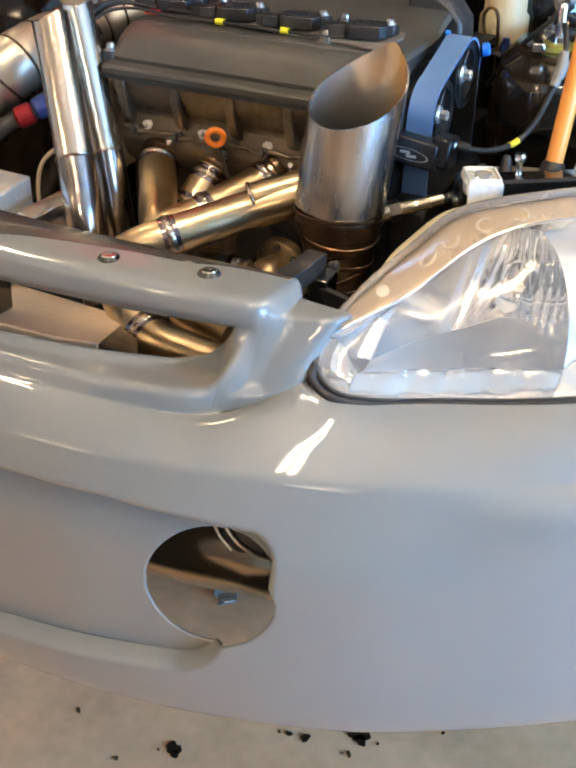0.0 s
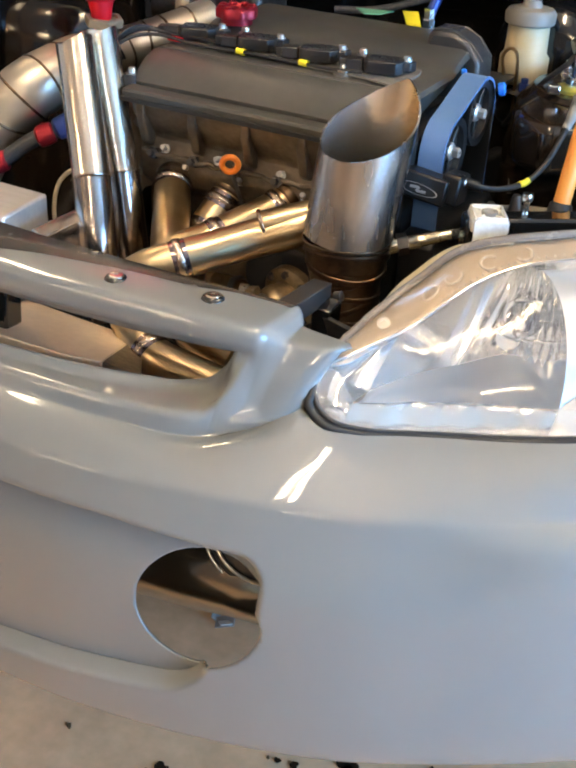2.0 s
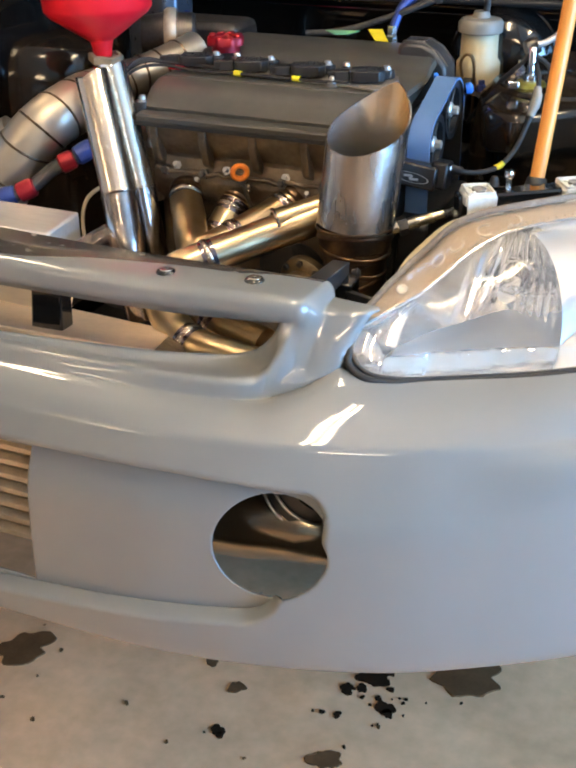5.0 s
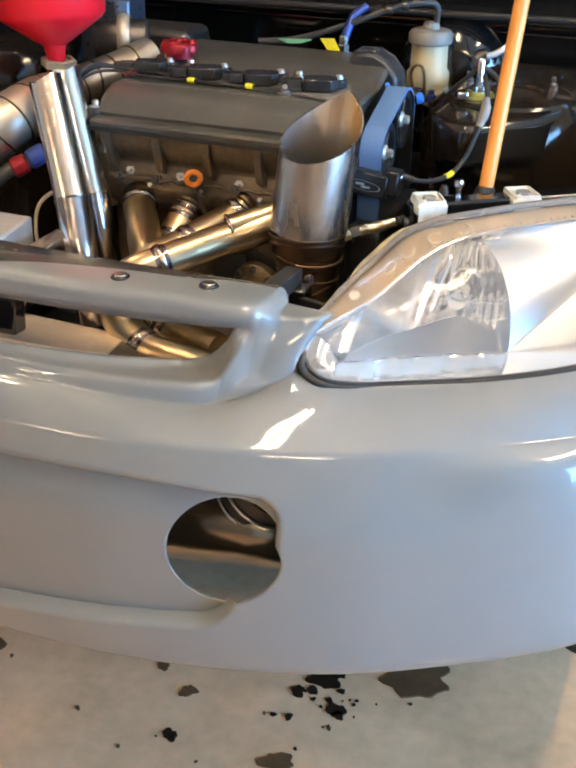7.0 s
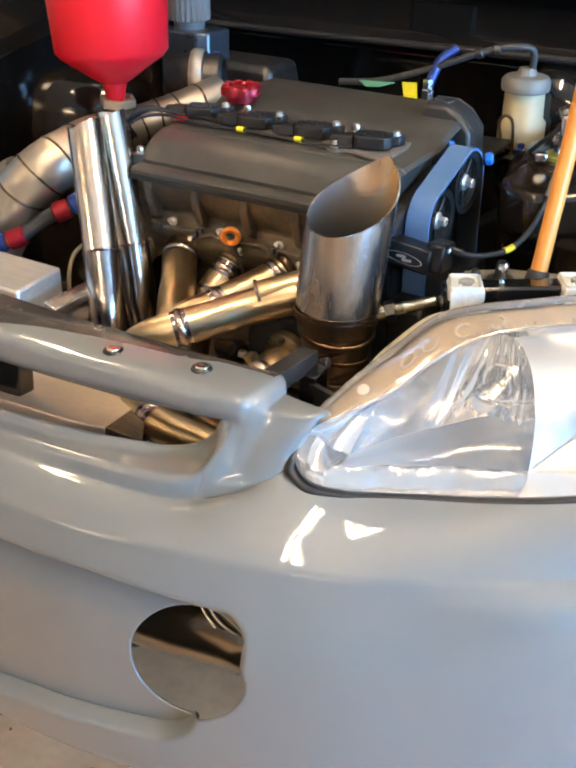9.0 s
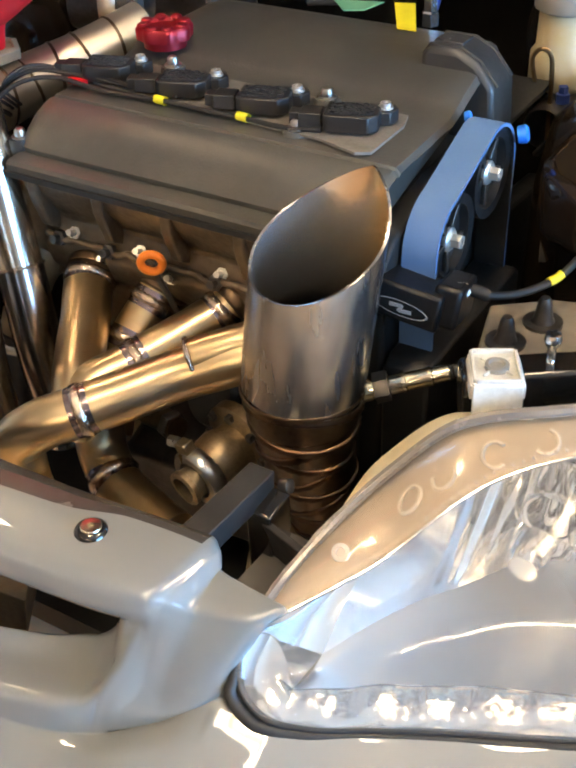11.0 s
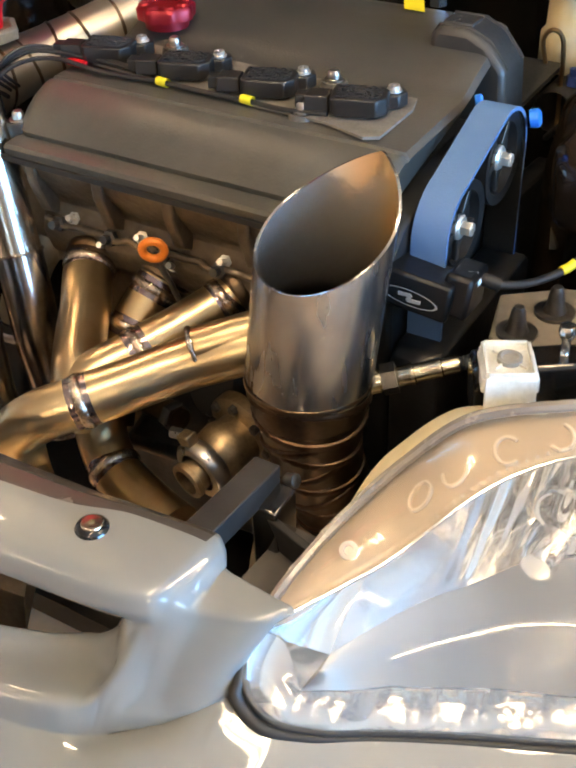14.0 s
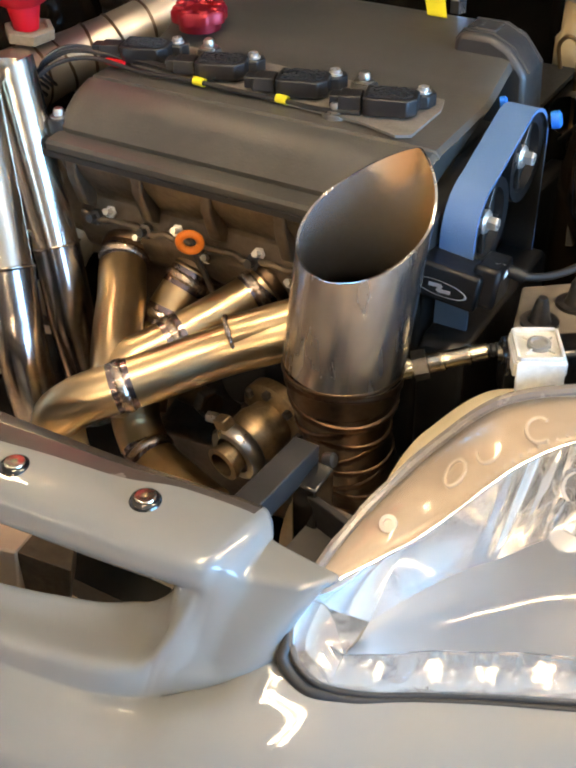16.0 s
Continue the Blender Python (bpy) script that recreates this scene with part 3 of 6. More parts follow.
BOWL_X, BOWL_HALF, SHELF_Z, BOWL_TOP = -0.166, 0.090, 0.723, 0.836
BULB = Vector((-0.1536, 1.044, 0.766))
FACETS = [(0.9, 0.2, -0.262, 0.722), (-0.7, 0.6, -0.250, 0.726), (0.3, -0.9, -0.240, 0.722), (-0.2, 0.9, -0.262, 0.735), (0.8, -0.5, -0.225, 0.716), (-0.9, -0.1, -0.270, 0.722)]


def rim_v(u):
    return 0.60 + 0.25 * step(3.6, 6.3, u)


def bowl_y(x, z):
    """The dish of the reflector: how far back it lies at a place across and up."""
    lean = 1.0 * (z - 0.765) * step(-0.150, -0.205, x)
    return 1.052 - (x - BOWL_X) ** 2 / 0.068 - (z - 0.775) ** 2 / 0.2 + lean


def low_edge(x):
    """The place along the lens's lower edge, by its x."""
    return float(np.interp(x, [p[0] for p in LENS_LOW[1:]], range(1, len(LENS_LOW))))


def lamp_quads(bm, rows):
    vs = [[bm.verts.new(p) for p in r] for r in rows]
    for p, q in zip(vs, vs[1:]):
        for j in range(len(p) - 1):
            bm.faces.new((p[j], p[j + 1], q[j + 1], q[j]))


def build_headlight():
    ob = thing("headlight", (-0.15, 0.95, 0.70), "clear lens car headlight with chrome reflector", "headlight")
    bm = bm_new()
    lens_sheet(bm, 0, 0.040)
    lens = part("lens", bm, LENS, ob, "clear moulded plastic lens")
    lens.visible_shadow = False
    # the dish: upright flutes that fade out towards its sides
    edge = [lens_point(u, rim_v(u), 0.010, 0.034) for u in np.linspace(2.2, 9, 80)]

    def dish(th):
        x = BOWL_X - BOWL_HALF * math.cos(th)
        roof = float(np.interp(x, [p[0] for p in edge], [p[2] for p in edge])) - 0.010
        return x, min(SHELF_Z + (BOWL_TOP - SHELF_Z) * math.sin(th) ** 0.8, roof)
    bm = bm_new()
    rows = []
    for i in range(181):
        x0, z1 = dish(math.pi * i / 180)
        row = []
        for j in range(25):
            z = SHELF_Z + (z1 - SHELF_Z) * j / 24
            w = step(0.086, 0.060, abs(x0 - BOWL_X)) * step(-0.222, -0.200, x0) * step(0.0, 0.12, j / 24) * step(1.0, 0.9, j / 24)
            row.append((x0, bowl_y(x0, z) - 0.0026 * w * abs(math.sin((x0 - BOWL_X) * math.pi / 0.0125)), z))
        rows.append(row)
    lamp_quads(bm, rows)
    bowl = part("bowl", bm, LAMP_CHROME, ob, "fluted chrome lamp bowl", smooth=22)
    # the smooth shelf below the dish
    front = lambda x: np.array((x, float(lens_point(low_edge(x), 0.17, 0.006)[1]) + 0.008, 0.729 + 0.045 * (x - BOWL_X) + 0.004))
    bm = bm_new()
    rows = []
    for i in range(61):
        x = BOWL_X + BOWL_HALF * (-1 + 2 * i / 60)
        a, b = np.array((x, bowl_y(x, SHELF_Z), SHELF_Z)), front(x)
        rows.append([a + (b - a) * t + np.array((0, 0, -0.005 * math.sin(math.pi * t))) for t in np.linspace(0, 1, 9)])
    lamp_quads(bm, rows)
    part("shelf", bm, LAMP_SHELF, bowl, "smooth grey lower shelf")
    # the chrome surround between the dish and the edge of the lens
    rim_at = lambda u: np.array(lens_point(u, rim_v(u), 0.010, 0.034))
    low_at = lambda u: np.array(lens_point(u, 0.02, 0.004))
    left, right = front(BOWL_X - BOWL_HALF), front(BOWL_X + BOWL_HALF)
    pairs = [(left, low_at(u), 1) for u in np.linspace(2.5, 0.25, 40)]
    pairs += [(left, rim_at(0.25 + 0.9 * k), 1) for k in (0.15, 0.5)]
    for k in np.linspace(0, 1, 121):
        x, z = dish(math.pi * k)
        u = 0.7 + 5.3 * (k / 0.5) if k < 0.5 else 6.0 + 3.0 * (k - 0.5) / 0.5
        pairs.append((np.array((x, bowl_y(x, z), z)), rim_at(u), 2))
    pairs += [(right, rim_at(9) + (low_at(9) - rim_at(9)) * t, 0) for t in np.linspace(0, 1, 8)]
    pairs += [(right, low_at(u), 0) for u in np.linspace(8.9, low_edge(BOWL_X + BOWL_HALF) + 0.05, 12)]
    pairs += [(front(x), low_at(low_edge(x)), 3) for x in np.linspace(BOWL_X + BOWL_HALF, BOWL_X - BOWL_HALF, 200)]
    rows = []
    deep = np.array((-0.10, 0.62, -0.76))
    for a, b, kind in pairs:
        row = []
        for t in np.linspace(0, 1, 13):
            p = a + (b - a) * t
            s = math.sin(math.pi * t)
            if kind == 1:
                h = max(c * (p[0] - x) + d * (p[2] - z) for c, d, x, z in FACETS)
                p = p + np.array((0, 0.004 + 0.35 * h, 0)) * s
            elif kind == 2:
                p = p + deep * 0.007 * s
            elif kind == 3:
                p = p + np.array((0, -0.00035 * abs(math.sin((p[0] - BOWL_X) * math.pi / (0.0115 if p[0] < -0.15 else 0.0145))) - 0.0006 * math.sin(p[0] * 190) + 0.003, 0)) * s ** 0.4
            row.append(p)
        rows.append(row)
    cut = next(i for i, q in enumerate(pairs) if q[2] == 2) + 70
    end = next(i for i, q in enumerate(pairs) if q[2] == 3)
    bm = bm_new()
    lamp_quads(bm, rows[:cut + 1])
    part("reflector", bm, LAMP_CHROME, ob, "bright chrome reflector", smooth=26)
    bm = bm_new()
    lamp_quads(bm, rows[cut:end + 1])
    part("outer_reflector", bm, LAMP_SHELF, ob, "frosted bright outer reflector", smooth=60)
    bm = bm_new()
    lamp_quads(bm, rows[end:])
    part("lower_wall", bm, material("pressed_chrome", (0.92, 0.91, 0.89), 0.17, 1, 0.1, 30, 0.55, 75, rough_vary=0.03), ob, "finely fluted chrome lower wall", smooth=26)
    # bulb with its shield
    m = at(*BULB, 90, 0, 0)
    bm = bm_new()
    lathe(bm, [(0.016, -0.006), (0.016, 0.004), (0.011, 0.005), (0.011, 0.014), (0.007, 0.017), (0.007, 0.046), (0.004, 0.052), (0, 0.054)], m, 24)
    part("bulb", bm, BULB_GLASS, bowl, "clear glass bulb")
    bm = bm_new()
    lathe(bm, [(0, 0.066), (0.0105, 0.064), (0.0135, 0.056), (0.0135, 0.034), (0.0115, 0.034), (0.0115, 0.060)], m, 28)
    part("bulb_shield", bm, LAMP_CHROME, bowl, "chrome bulb shield")
    bm = bm_new()
    add_torus(bm, 0.021, 0.003, m @ at(0, 0, 0.004), 36, 8)
    part("bulb_ring", bm, LAMP_CHROME, bowl)
    for s in (-1, 1):
        bm = bm_new()
        sweep(bm, [(BULB.x + 0.012 * s, BULB.y - 0.042, BULB.z - 0.004), (BULB.x + 0.017 * s, BULB.y - 0.025, BULB.z - 0.014), (BULB.x + 0.018 * s, BULB.y + 0.004, BULB.z - 0.020)], 0.0018, 8)
        part("shield_leg", bm, LAMP_CHROME, bowl)
    for k in range(9):
        p0, p1 = Vector(lens_point(7.35 + 0.055 * k, 0.30, 0.022)), Vector(lens_point(7.35 + 0.055 * k, 0.62, 0.022))
        bm = bm_new()
        sweep(bm, [p0, p1], 0.0012, 8)
        part("rib", bm, LAMP_CHROME, ob)
    # tan rim that runs round the upper inner edge
    bm = bm_new()
    lens_sheet(bm, 0.008, 0.034, 0.25, 9, rim_v, 1.0, 90, 6)
    rim = part("rim", bm, LAMP_RIM, ob, "tan plastic rim behind the lens", solid=0.002)
    bm = bm_new()
    path = [Vector(lens_point(0.25 + 8.75 * i / 60, rim_v(0.25 + 8.75 * i / 60), 0.007, 0.034)) for i in range(61)]
    sweep(bm, path, 0.0014, 8, per=1)
    part("rim_bead", bm, ALU_BRIGHT, rim)
    bm = bm_new()
    for i in range(44):
        p = Vector(lens_point(4.6 + 4.2 * i / 43, rim_v(4.6 + 4.2 * i / 43) + 0.03, 0.005, 0.034))
        add_box(bm, (0.0022, 0.0022, 0.0026), Matrix.Translation(p) @ at(0, 0, 0, 38, 0, 25))
    part("knurl", bm, LAMP_RIM, rim, "row of small moulded teeth")
    # housing behind
    bm = bm_new()

    def back_off(p, u, v):
        return p + np.array((0.0, 0.012 + 0.05 * v * step(0.5, 3, u), -0.028 * v))
    lens_sheet(bm, 0.105, 0.02, 0.6, 9, 0.02, 1.04, 50, 14, back_off)
    part("housing", bm, CREAM, ob, "cream plastic lamp housing", solid=0.003)
    bm = bm_new()
    rows = []
    for i in range(31):
        u = 2.4 + 3.4 * i / 30
        p = Vector(lens_point(u, 1.0)) + Vector((0, 0.003, -0.003))
        w = step(2.4, 4.0, u) * step(5.8, 5.0, u)
        q = p + Vector((-0.016, 0.012, -0.004)) * w
        rows.append([bm.verts.new(p), bm.verts.new(p.lerp(q, 0.6) + Vector((0, 0, 0.001))), bm.verts.new(q), bm.verts.new(q + Vector((0.004, 0.004, -0.03)))])
    for p, q in zip(rows, rows[1:]):
        for j in range(3):
            bm.faces.new((p[j], p[j + 1], q[j + 1], q[j]))
    part("shoulder", bm, CREAM, ob, "cream plastic shoulder of the housing", solid=0.002)
    # upper flange with its uneven sealant
    bm = bm_new()
    path = [Vector(lens_point(0.3 + 8.7 * i / 90, 1.0)) + Vector((0, 0.003, 0.001)) for i in range(91)]
    sweep(bm, path, 0.0045, 8, per=1, radii=lambda t: 0.0044 + 0.0005 * math.sin(t * 90) * math.sin(t * 37) * step(0.5, 0.2, t))
    part("flange", bm, material("grey_lens_flange", (0.22, 0.20, 0.18), 0.25, 0.1), ob)
    # double gasket round the tip and along the lower edge
    for nm, off, rad in (("gasket", (-0.002, -0.003, -0.002), 0.0036), ("inner_lip", (0.003, 0.002, 0.0015), 0.0022)):
        bm = bm_new()
        path = [Vector(lens_point(0.12 + 8.85 * i / 90, 0.0)) + Vector(off) * (1 if i > 6 else 0.4) for i in range(91)]
        sweep(bm, path, rad, 10, per=1, radii=lambda t: rad * (0.55 + 0.75 * step(0.0, 0.08, t) - 0.35 * step(0.2, 0.4, t)))
        part(nm, bm, RUBBER, ob, "black rubber gasket")
    # embossed marks on the rim, as plain rings and bars
    for u, v, k in ((4.35, 0.81, 0), (4.80, 0.84, 1), (5.4, 0.875, 2), (5.9, 0.91, 3)):
        here = np.array(lens_point(u, v, 0.0066, 0.034))
        du = np.linalg.norm(np.array(lens_point(u + 0.05, v, 0.0066, 0.034)) - here) / 0.05
        dv = np.linalg.norm(np.array(lens_point(u, v + 0.02, 0.0066, 0.034)) - here) / 0.02
        turn = (0.3, 0.0, 0.0, 0.9)[k]
        first, last = ((0.0, 2 * math.pi), (-0.2, math.pi + 0.2), (0.9, 5.6), (-0.2, math.pi + 0.2))[k]
        path = []
        for i in range(25):
            w = -(first + (last - first) * i / 24) + turn
            path.append(Vector(lens_point(u + 0.0088 * math.cos(w) / du, min(0.985, v + 0.0110 * math.sin(w) / dv), 0.0066, 0.034)))
        bm = bm_new()
        sweep(bm, path, 0.0016, 6, per=1)
        part("mark", bm, LAMP_MARK, rim)
    p = Vector(lens_point(3.15, 0.76, 0.005, 0.034))
    m = Matrix.Translation(p) @ Vector((0.10, -0.60, 0.79)).to_track_quat('Z', 'Y').to_matrix().to_4x4()
    bm = bm_new()
    lathe(bm, [(0.0070, 0.0), (0.0066, 0.0018), (0.0035, 0.0022), (0.0030, 0.0008), (0, 0.0008)], m, 24)
    part("rivet", bm, LAMP_MARK, rim, "pale round plastic rivet")
    return ob


build_headlight()


def build_clip(x, y, z, turn):
    ob = thing("headlight_bracket", (x, y, z - 0.03), "white zinc headlight mounting bracket with bolt", "bracket", "headlight brackets")
    bm = bm_new()
    out = [(-0.017, -0.020), (0.017, -0.020), (0.019, -0.016), (0.019, 0.020), (0.014, 0.024), (-0.014, 0.024), (-0.019, 0.020), (-0.019, -0.016)]
    prism(bm, out, 0.003, at(x, y, z, 0, 0, turn))
    plate = part("plate", bm, WHITE_METAL, ob, bevel=0.001)
    bm = bm_new()
    add_box(bm, (0.036, 0.003, 0.040), at(x, y, z, 0, 0, turn) @ at(0, -0.0215, -0.018, -8))
    part("front_face", bm, WHITE_METAL, ob, bevel=0.001)
    for s in (-1, 1):
        bm = bm_new()
        add_box(bm, (0.003, 0.036, 0.012), at(x, y, z, 0, 0, turn) @ at(0.0185 * s, 0.0, -0.005))
        part("side_flange", bm, WHITE_METAL, ob, bevel=0.001)
        bm = bm_new()
        add_box(bm, (0.0025, 0.038, 0.005), at(x, y, z + 0.004, 0, 0, turn) @ at(0.0165 * s, 0.002, 0))
        part("rim", bm, WHITE_METAL, plate, bevel=0.0008)
        bm = bm_new()
        add_box(bm, (0.031, 0.0025, 0.005), at(x, y, z + 0.004, 0, 0, turn) @ at(0, 0.002 + 0.0195 * s, 0))
        part("rim", bm, WHITE_METAL, plate, bevel=0.0008)
    bm = bm_new()
    lathe(bm, [(0.009, 0.003), (0.009, 0.0065), (0.0065, 0.007), (0.005, 0.0055), (0, 0.0055)], at(x, y + 0.002, z, 0, 0, turn), 20)
    part("bolt", bm, PLUG_GREY, ob)
    for a in range(4):
        bm = bm_new()
        add_box(bm, (0.007, 0.0014, 0.0020), at(x, y + 0.002, z + 0.004, 0, 0, turn + 45 + 90 * a) @ at(0.0118, 0, 0))
        part("rib", bm, WHITE_METAL, plate)
    return ob


build_clip(-0.217, 1.068, 0.857, 28)
build_clip(-0.112, 1.140, 0.857, 32)


# ---- exhaust outlet ----
PIPE_LOW, PIPE_TOP = Vector((-0.374, 1.056, 0.800)), Vector((-0.358, 1.068, 0.970))
PIPE_R = 0.051
TIP_TURN, CUT_LOW, CUT_HIGH = radians(73), 0.098, 0.180


def build_outlet():
    ob = thing("exhaust_outlet", (-0.374, 1.056, 0.62), "brushed steel exhaust stack with slash-cut mouth", "exhaust")
    m = aim(PIPE_LOW, PIPE_TOP)
    flat = m.to_3x3().inverted()
    ex = flat @ Vector((1, 0, 0))
    off = math.atan2(ex.y, ex.x)
    n = 96
    bm = bm_new()

    def cut(a):
        d = abs((a - off - TIP_TURN + math.pi) % (2 * math.pi) - math.pi) / math.pi
        return CUT_LOW + (CUT_HIGH - CUT_LOW) * (0.74 * (0.5 + 0.5 * math.cos(math.pi * d)) + 0.26 * max(0, 1 - d * 2.6) ** 1.5)
    for nm, r, mat, lab in (("outlet_tube", PIPE_R, STACK, "brushed stainless tube"), ("inner_wall", PIPE_R - 0.0022, TINTED, "heat-tinted inner wall, painted darker deep down")):
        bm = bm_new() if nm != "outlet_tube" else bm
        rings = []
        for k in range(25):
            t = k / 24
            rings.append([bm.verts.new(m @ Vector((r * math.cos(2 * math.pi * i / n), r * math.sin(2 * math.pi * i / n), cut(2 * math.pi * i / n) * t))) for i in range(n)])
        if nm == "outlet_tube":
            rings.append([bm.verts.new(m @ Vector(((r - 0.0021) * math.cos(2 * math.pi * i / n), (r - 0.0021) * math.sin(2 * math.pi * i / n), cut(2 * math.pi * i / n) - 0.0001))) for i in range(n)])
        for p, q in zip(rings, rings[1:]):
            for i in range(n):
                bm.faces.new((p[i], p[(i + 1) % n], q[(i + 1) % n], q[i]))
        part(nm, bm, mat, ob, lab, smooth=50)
    # pie-cut elbow below, turning down and inward
    spine = smooth_path([(-0.374, 1.056, 0.800), (-0.373, 1.055, 0.772), (-0.372, 1.056, 0.745), (-0.370, 1.060, 0.715), (-0.366, 1.068, 0.685), (-0.362, 1.080, 0.650), (-0.360, 1.10, 0.60)], 4)
    rad = lambda t: PIPE_R * (0.985 - 0.20 * step(0.0, 0.45, t) - 0.06 * t)
    for k in range(6):
        seg = spine[k * 4:k * 4 + 5]
        bm = bm_new()
        sweep(bm, seg, 0.05, 48, False, 1, lambda t: rad((k + t) / 6) * (1 - 0.012 * math.sin(math.pi * t)))
        part("elbow_section", bm, BRONZE, ob, "heat-browned pie-cut section")
    tilts = (0, -10, 9, -14, 12, -15, 10, -9, 12, -8, 10)
    for k in range(11):
        f = 0.2 + k * 2.05
        i = min(int(f), len(spine) - 2)
        p, q = spine[i].lerp(spine[i + 1], f - i), spine[i + 1] + (spine[i + 1] - spine[i])
        bm = bm_new()
        add_torus(bm, rad(f / 24) + (0.0004 if k == 0 else -0.0006), 0.0014 if k == 0 else 0.0024, aim(p, q) @ at(0, 0, 0, tilts[k], tilts[k] * 0.6) @ Matrix.Diagonal((1, 1, 1.6, 1)), 72, 8, 0.10 if k == 0 else 0.16, 31 + 3 * k)
        part("weld_bead", bm, BRONZE if k == 0 else OXIDE, ob)
    return ob


build_outlet()


def build_sensor():
    a, b = Vector((-0.327, 1.088, 0.791)), Vector((-0.262, 1.125, 0.810))
    ob = thing("oxygen_sensor", tuple(a), "steel oxygen sensor screwed into the exhaust", "sensor")
    m = aim(a, b)
    bm = bm_new()
    lathe(bm, [(0.010, -0.012), (0.010, 0.0), (0.0085, 0.0), (0.0085, 0.024), (0.0092, 0.025), (0.0092, 0.028), (0.0078, 0.029), (0.0078, 0.046), (0.0084, 0.047), (0.0084, 0.050), (0.0072, 0.051), (0.0072, 0.064), (0.0055, 0.066), (0, 0.066)], m, 24)
    part("body", bm, SENSOR_SHELL, ob)
    bm = bm_new()
    lathe(bm, [(0.0, 0.002), (0.013, 0.002), (0.013, 0.014), (0, 0.014)], m, 6)
    part("hex", bm, DARK_STEEL, ob)
    bm = bm_new()
    sweep(bm, [m @ Vector((0, 0, 0.064)), (-0.243, 1.134, 0.814), (-0.222, 1.130, 0.806), (-0.19, 1.14, 0.74)], 0.0064, 14, True, 24, lambda t: 0.0058 + 0.0007 * math.sin(t * 170))
    part("lead", bm, RUBBER, ob, "black corrugated lead")


build_sensor()


# ---- wastegate dump pipes ----
def build_dump(top, joint, low, r):
    ob = thing("wastegate_pipe", low, "polished steel dump pipe, darker below its weld", "pipe", "wastegate dump pipes")
    top, joint, low = Vector(top), Vector(joint), Vector(low)
    m = aim(joint, top)
    L = (top - joint).length
    n = 48
    bm = bm_new()
    rings = []
    for rr in (r, r - 0.0016):
        for k in range(13):
            t = k / 12
            rings.append([bm.verts.new(m @ Vector((rr * math.cos(2 * math.pi * i / n), rr * math.sin(2 * math.pi * i / n), t * (L + 0.20 * r * math.cos(2 * math.pi * i / n + 2.2) + 0.34 * r * abs(math.cos(2 * math.pi * i / n + 0.9)))))) for i in range(n)])
    for a, b in [(k, k + 1) for k in range(12)] + [(13 + k, 14 + k) for k in range(12)] + [(12, 25)]:
        for i in range(n):
            bm.faces.new((rings[a][i], rings[a][(i + 1) % n], rings[b][(i + 1) % n], rings[b][i]))
    part("upper_tube", bm, CHROME_TUBE, ob, "bright polished tube with notched mouth")
    bm = bm_new()
    d = (low - joint).normalized()
    sweep(bm, [joint, joint.lerp(low, 0.5), low, low + d * 0.09 + Vector((0.0, 0.01, -0.01))], r * 1.02, 40, True, 6)
    part("lower_tube", bm, DARK_TUBE, ob, "heat-stained lower tube")
    bm = bm_new()
    add_torus(bm, r * 1.02, 0.0016, m, 48, 8, 0.15, 40)
    part("weld_bead", bm, WELD, ob)
    return ob


build_dump((-0.778, 1.085, 0.950), (-0.712, 1.024, 0.808), (-0.688, 1.000, 0.735), 0.0235)
build_dump((-0.782, 1.140, 0.952), (-0.728, 1.106, 0.790), (-0.704, 1.090, 0.70), 0.0235)


# ---- exhaust manifold ----
def runner(ob, pts, r, welds, name="runner", mat=None):
    bm = bm_new()
    sweep(bm, pts, r, 36, True, 10)
    part(name, bm, mat or GOLD, ob)
    path = smooth_path(pts, 10)
    for w in welds:
        i = min(len(path) - 2, int(w * (len(path) - 1)))
        bm = bm_new()
        m = aim(path[i], path[i + 1])
        add_torus(bm, r - 0.0006, 0.0028, m @ Matrix.Diagonal((1, 1, 1.9, 1)), 60, 8, 0.13, 24)
        part("weld_bead", bm, WELD, ob)
        bm = bm_new()
        lathe(bm, [(r + 0.0001, -0.010), (r + 0.0003, -0.007), (r + 0.0003, 0.007), (r + 0.0001, 0.010)], m, 40)
        part("heat_band", bm, HEAT_BAND, ob, "blue-brown heat tint beside the weld")


